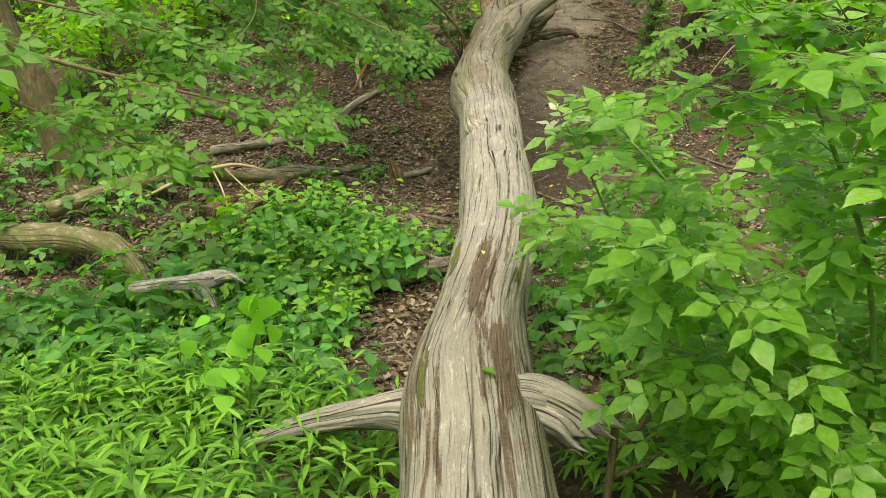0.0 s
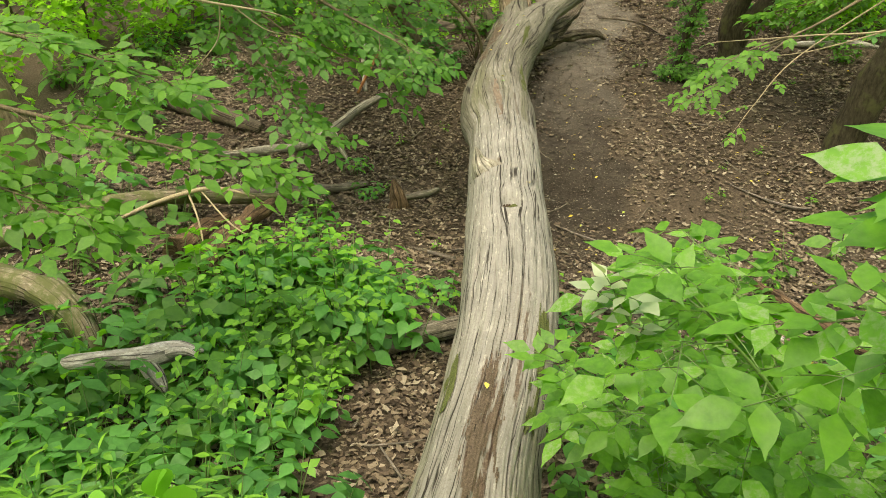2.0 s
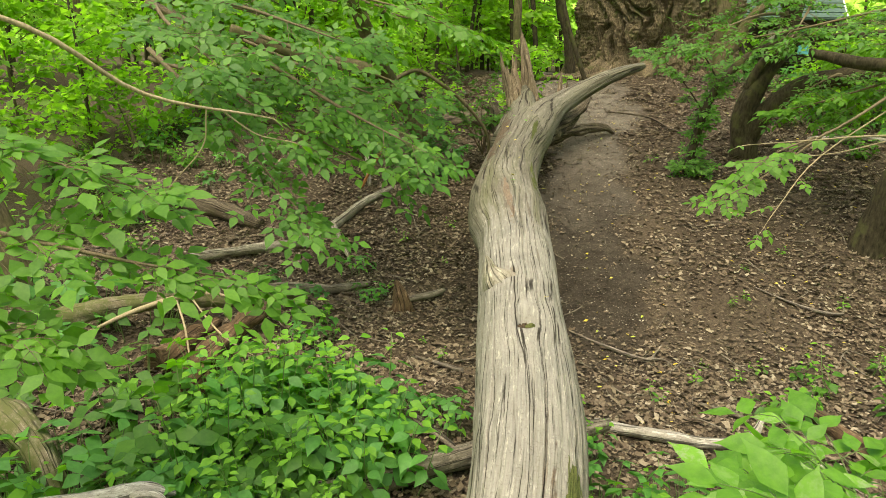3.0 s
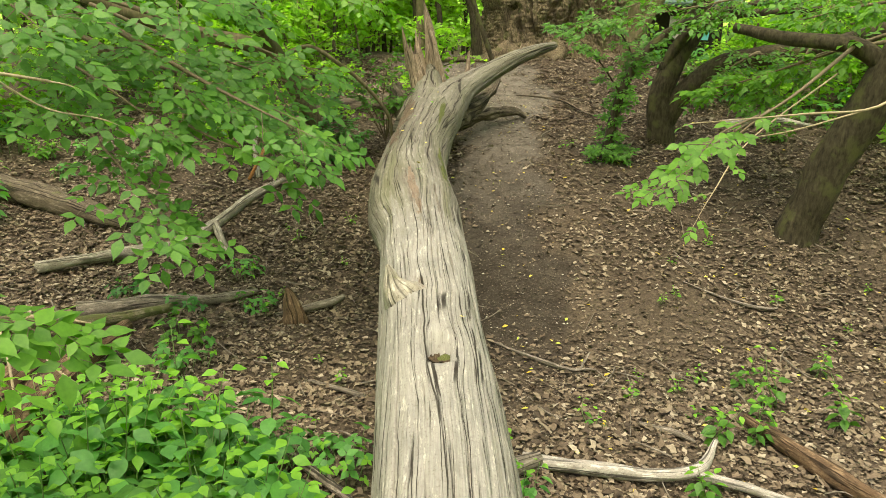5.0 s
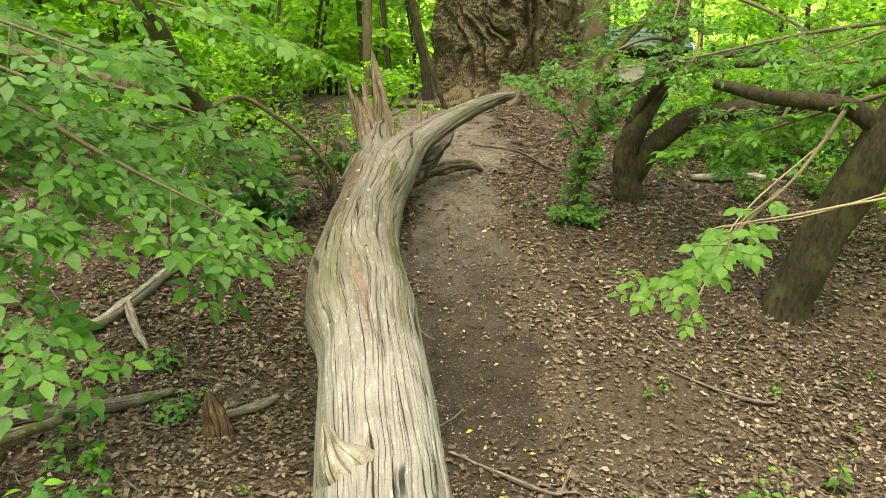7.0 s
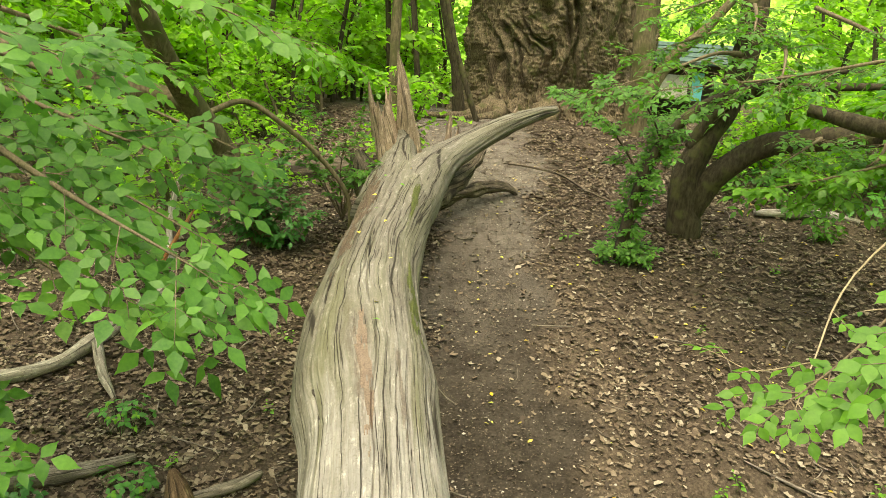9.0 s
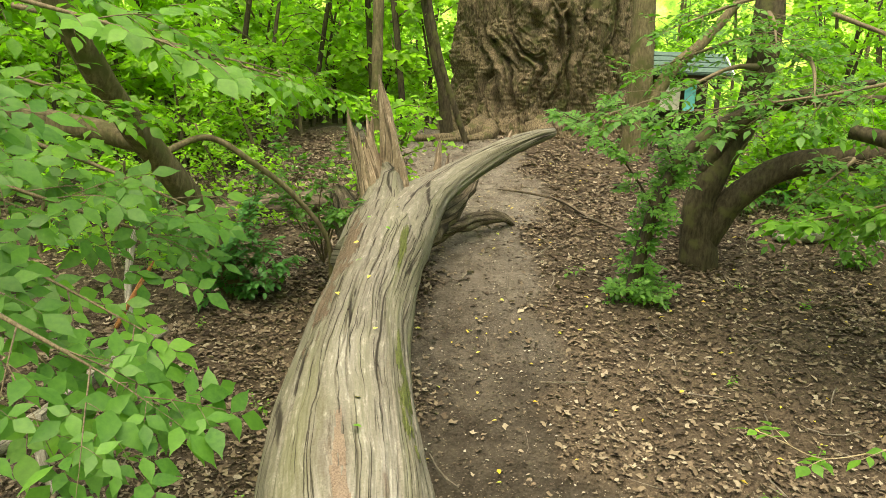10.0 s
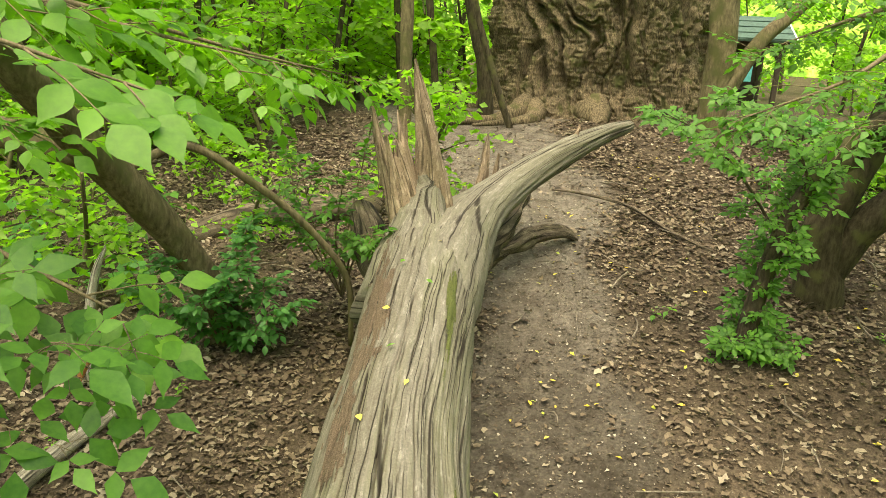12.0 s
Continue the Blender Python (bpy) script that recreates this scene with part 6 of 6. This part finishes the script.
dead("fallen_branch", "thick mossy arched branch half buried in leaves", [[(-5.0, 6.5, 0.3, 0.1), (-4.0, 6.3, 0.32, 0.12), (-3.2, 6.1, 0.36, 0.12), (-2.7, 5.8, 0.3, 0.11), (-2.45, 5.6, 0.0, 0.09)]], MOSSY_WOOD, 40, 18)
dead("fallen_branch", "mossy grey branch lying along the slope", [[(-4.0, 7.1, 0.15, 0.08), (-3.3, 7.7, 0.25, 0.09), (-2.7, 8.3, 0.25, 0.08), (-2.2, 8.8, 0.15, 0.06), (-1.7, 9.3, 0.08, 0.04)]], MOSSY_WOOD, 40, 16)
dead("fallen_branch", "grey split dead log in the leaf litter", [[(-2.5, 9.2, 0.05, 0.08), (-1.9, 9.5, 0.08, 0.075), (-1.4, 9.75, 0.06, 0.06), (-1.0, 9.95, 0.04, 0.03)]], GREY_WOOD)
dead("rotten_log", "dark brown rotten log with torn end", [[(-2.15, 6.9, 0.08, 0.14), (-2.1, 7.5, 0.12, 0.12), (-2.0, 8.2, 0.14, 0.1), (-1.9, 8.7, 0.2, 0.05)]], BROWN_WOOD, 30, 18, 0.35, "rotten log")
dead("rotten_log", "short brown rotten log", [[(-2.5, 7.3, 0.06, 0.11), (-2.4, 7.8, 0.09, 0.1), (-2.3, 8.3, 0.06, 0.06)]], BROWN_WOOD, 24, 16, 0.35, "rotten log")
dead("fallen_branch", "long curved grey dead branch on the far bank", [[(-0.95, 12.4, 0.06, 0.035), (-1.3, 11.85, 0.07, 0.06), (-1.65, 11.3, 0.07, 0.065), (-1.95, 11.0, 0.06, 0.06), (-2.5, 10.7, 0.06, 0.06), (-3.2, 10.1, 0.08, 0.06)], [(-1.65, 11.3, 0.1, 0.04), (-1.5, 10.9, 0.1, 0.04), (-1.35, 10.7, 0.03, 0.02)]], SNAG_WOOD, 40)
dead("fallen_branch", "thick bare branch lying under the log", [[(-1.0, 5.6, 0.12, 0.07), (-0.5, 5.8, 0.13, 0.085), (0.1, 6.15, 0.12, 0.09), (0.8, 6.5, 0.1, 0.08), (1.2, 6.68, 0.07, 0.05)]], GREY_WOOD, 30, 16, 0.15)
dead("fallen_branch", "pale forked branch lying across the gully floor", [[(1.1, 6.7, 0.06, 0.05), (1.5, 6.62, 0.07, 0.045), (1.9, 6.52, 0.08, 0.04), (2.2, 6.5, 0.12, 0.038), (2.35, 6.62, 0.25, 0.015)], [(2.15, 6.5, 0.1, 0.035), (2.4, 6.4, 0.07, 0.03), (2.7, 6.2, 0.04, 0.02)]], PALE_WOOD, 36)
dead("rotten_log", "brown rotten branch among young plants", [[(2.85, 7.15, 0.1, 0.03), (2.95, 6.8, 0.08, 0.06), (3.1, 6.3, 0.07, 0.06), (3.3, 5.8, 0.05, 0.05)]], BROWN_WOOD, 24, 14, 0.3, "rotten log")
dead("twig", "thin dry forked twig on bare earth", [[(1.25, 8.85, 0.02, 0.008), (1.6, 8.5, 0.03, 0.018), (1.88, 8.18, 0.03, 0.018), (2.0, 8.3, 0.03, 0.012), (2.1, 8.45, 0.04, 0.006)], [(1.9, 8.2, 0.03, 0.012), (2.05, 8.15, 0.04, 0.008), (2.1, 8.0, 0.02, 0.004)]], GREY_WOOD, 24, 8, 0.2, "twig")
dead("twig", "short brown twig in the leaf litter", [[(2.1, 7.25, 0.02, 0.02), (2.3, 7.1, 0.04, 0.024), (2.4, 6.95, 0.03, 0.014)]], GREY_WOOD, 12, 8, 0.2, "twig")
dead("twig", "crooked dark twig in the leaf litter", [[(3.4, 9.5, 0.02, 0.008), (3.8, 9.2, 0.03, 0.016), (4.1, 8.95, 0.03, 0.016), (4.2, 9.1, 0.04, 0.006)]], GREY_WOOD, 16, 8, 0.2, "twig")
dead("fallen_stick", "long dark curved stick lying on the path", [[(2.85, 15.7, 0.04, 0.01), (3.15, 15.55, 0.05, 0.016), (3.5, 15.0, 0.07, 0.018), (3.72, 14.4, 0.05, 0.017), (3.95, 13.9, 0.05, 0.01)]], OLD_WOOD, 30, 10, 0.12)
dead("fallen_stick", "thin dry stick leaning in the slope", [[(-0.35, 8.1, 0.03, 0.012), (-0.1, 7.9, 0.05, 0.02), (0.1, 7.75, 0.04, 0.02)]], GREY_WOOD, 16, 8)
dead("fallen_stick", "broken stick beside the log", [[(-0.75, 7.35, 0.04, 0.015), (-0.4, 6.9, 0.07, 0.03), (-0.1, 6.55, 0.06, 0.035), (0.05, 6.35, 0.04, 0.02)]], GREY_WOOD, 20, 10, 0.25)
dead("fallen_stick", "flat weathered stick on the slope", [[(-0.75, 9.4, 0.05, 0.02), (-0.3, 9.55, 0.07, 0.04), (-0.1, 9.7, 0.05, 0.03)]], GREY_WOOD, 16, 10, 0.2)
dead("rotten_stump", "small upright rotten stump", [[(-0.55, 9.3, -0.05, 0.12), (-0.56, 9.32, 0.08, 0.1), (-0.6, 9.38, 0.2, 0.07), (-0.64, 9.42, 0.3, 0.02)]], BROWN_WOOD, 20, 16, 0.45, "stump")
dead("fallen_log", "barked log lying along the top of the bank", [[(-1.2, 14.85, -0.05, 0.12), (-0.6, 15.0, 0.04, 0.16), (0.1, 15.1, 0.06, 0.17), (0.65, 15.15, 0.06, 0.15), (0.85, 15.15, 0.04, 0.08)]], OLD_WOOD, 40, 24, 0.15, "fallen log")
dead("fallen_log", "old brown log half buried in the bank", [[(-5.2, 12.6, 0.1, 0.14), (-4.2, 12.2, 0.15, 0.16), (-3.2, 11.7, 0.12, 0.13), (-2.7, 11.5, 0.02, 0.08)]], OLD_WOOD, 30, 18, 0.25, "fallen log")
dead("fallen_branch", "slanting pale dead branch against the bank", [[(-1.3, 12.6, 0.02, 0.03), (-1.35, 12.8, 0.35, 0.035), (-1.3, 12.9, 0.7, 0.03), (-1.22, 12.95, 0.9, 0.01)]], PALE_WOOD, 20, 10)
dead("fallen_stick", "split stick with orange-brown torn wood", [[(-1.42, 12.55, 0.02, 0.02), (-1.28, 12.6, 0.25, 0.022), (-1.16, 12.65, 0.45, 0.02), (-1.08, 12.68, 0.58, 0.006)]], ORANGE_WOOD, 16, 10, 0.25)
dead("fallen_branch", "pale broken wood among the leaves", [[(5.7, 13.55, 0.05, 0.04), (6.1, 13.5, 0.07, 0.06), (6.6, 13.4, 0.06, 0.06), (7.0, 13.3, 0.03, 0.04)]], PALE_WOOD, 16, 10)
dead("fallen_branch", "thin pale dead stick propped in the undergrowth", [[(-3.3, 7.5, 0.1, 0.01), (-2.8, 7.75, 0.35, 0.022), (-2.3, 7.9, 0.5, 0.02), (-1.9, 8.0, 0.45, 0.006)], [(-2.5, 7.85, 0.45, 0.01), (-2.35, 7.6, 0.3, 0.01), (-2.25, 7.4, 0.1, 0.008)], [(-2.4, 7.9, 0.48, 0.008), (-2.0, 7.5, 0.35, 0.008), (-1.6, 7.2, 0.3, 0.004)]], DRY_TWIG, 20, 8, 0.1)


def scatter_twigs():
    """Small dry twigs, past counting."""
    g = np.random.default_rng(6)
    limbs = []
    for _ in range(650):
        x, y = g.uniform(-5, 7), 3.5 + 14 * g.random() ** 1.2
        if trodden(x, y) > 0.5 and g.random() < 0.75:
            continue
        a, ln, r = g.uniform(0, 6.28), g.uniform(0.08, 0.42), g.uniform(0.002, 0.007)
        pts = []
        for s in (-0.5, 0.0, 0.5):
            px, py = x + math.cos(a) * ln * s + g.normal(0, 0.015), y + math.sin(a) * ln * s + g.normal(0, 0.015)
            pts.append((px, py, float(ground_z(px, py)) + 0.03 + g.uniform(-0.01, 0.03), r * (1 - 0.4 * s)))
        limbs.append(tube(pts, 4, 5))
    me = tubes_mesh("twigs", limbs)
    me.materials.append(GREY_WOOD)
    tagged(new("small_twigs", me), "small dry twigs strewn over the leaf litter", "twigs", kind="stuff")


scatter_twigs()


# ---- forest hut beyond the giant tree ----
def box_mesh(name, size, bevel=0.01):
    bm = bmesh.new()
    bmesh.ops.create_cube(bm, size=1.0, matrix=Matrix.Diagonal((*size, 1)))
    if bevel:
        bmesh.ops.bevel(bm, geom=bm.edges[:], offset=bevel, segments=1, affect="EDGES")
    me = bpy.data.meshes.new(name)
    bm.to_mesh(me)
    bm.free()
    return me


def build_hut():
    gz = float(ground_z(12, 29)) - 0.05
    root = thing("hut", (12.0, 29.5, gz), "small wooden forest hut with a green shingle roof", "hut")
    root.rotation_euler = (0, 0, radians(-18))
    felt = plain_material("green_shingles", (0.06, 0.11, 0.085), 0.85)
    dark = plain_material("dark_boards", (0.05, 0.035, 0.025), 0.8)
    white = plain_material("white_trim", (0.7, 0.72, 0.7), 0.6, 0.1)
    teal = plain_material("teal_paint", (0.12, 0.5, 0.52), 0.6, 0.15)
    pale = plain_material("pale_board", (0.5, 0.47, 0.4), 0.7, 0.2)

    def piece(name, size, at, mat, rx=0, ry=0, rz=0, label=""):
        ob = part(name, box_mesh(name, size), mat, root, label)
        ob.matrix_basis = pose(*at, rx, ry, rz)
        return ob
    piece("roof", (3.4, 1.75, 0.08), (0, -0.75, 2.3), felt, 22, label="green shingle roof slope")
    piece("roof", (3.4, 1.75, 0.08), (0, 0.75, 2.3), felt, -22)
    for k in range(4):
        piece("roof_course", (3.42, 0.4, 0.03), (0, -1.38 + 0.42 * k, 2.1 + 0.17 * k), felt, 20)
    piece("bargeboard", (0.06, 1.8, 0.16), (1.73, -0.75, 2.28), white, 22, label="white bargeboard")
    piece("bargeboard", (0.06, 1.8, 0.16), (1.73, 0.75, 2.28), white, -22)
    piece("back_wall", (3.0, 0.08, 1.95), (0, 1.1, 0.98), dark)
    piece("beam", (3.2, 0.12, 0.16), (0, -1.25, 1.92), dark)
    piece("notice_board", (0.9, 0.05, 0.8), (-0.2, -1.1, 1.2), pale, label="pale notice board")
    piece("panel", (0.35, 0.06, 0.9), (0.55, -1.12, 1.25), teal, label="teal painted panel")
    piece("bench", (2.4, 0.4, 0.07), (0, 0.8, 0.45), dark)
    for x in (-1.4, 1.4):
        for y in (-1.2, 1.1):
            piece("post", (0.14, 0.14, 2.0), (x, y, 0.98), dark)
    for s in (-1, 1):
        piece("brace", (0.6, 0.09, 0.09), (1.2 * s, -1.2, 1.65), dark, 0, 45 * s)


build_hut()


# ---- small leaves lying on the log ----
def leaves_on_log():
    g = np.random.default_rng(12)
    line = spline(LOG_LINE, 400)
    v, f = leaves(OVATE, [(0, 0, 0)], [(1, 0, 0)], [(0, 0, 1)], [1.0])
    yellow, green = raw("leaf", v, f), raw("leaf", v, f)
    yellow.materials.append(YELLOW)
    green.materials.append(LEAF_YOUNG)
    for y, off, s, fresh in ((6.12, 0.13, 0.06, 0), (9.0, 0.05, 0.05, 0), (8.75, 0.02, 0.05, 1), (10.9, -0.05, 0.05, 1), (11.3, -0.12, 0.05, 0), (11.6, 0.05, 0.045, 1), (10.6, 0.04, 0.04, 0),
                             (2.55, 0.05, 0.07, 1), (11.9, -0.1, 0.05, 1), (12.2, 0.1, 0.04, 0), (10.4, -0.15, 0.05, 0), (3.75, -0.02, 0.04, 0), (9.8, 0.12, 0.04, 0)):
        k = int(np.argmin(np.abs(line[:, 1] - y)))
        x, r = line[k, 0] + off, line[k, 3]
        ob = new("leaf", green if fresh else yellow)
        ob.matrix_basis = pose(x, y, line[k, 2] + math.sqrt(r * r - off * off) + 0.022, float(g.normal(0, 12)), float(g.normal(0, 12)), float(g.uniform(0, 360))) @ Matrix.Scale(s, 4)
        tagged(ob, "small fresh green leaf lying on the grey log" if fresh else "small yellow leaf lying on the grey log", "leaf", "leaves on the log")


leaves_on_log()
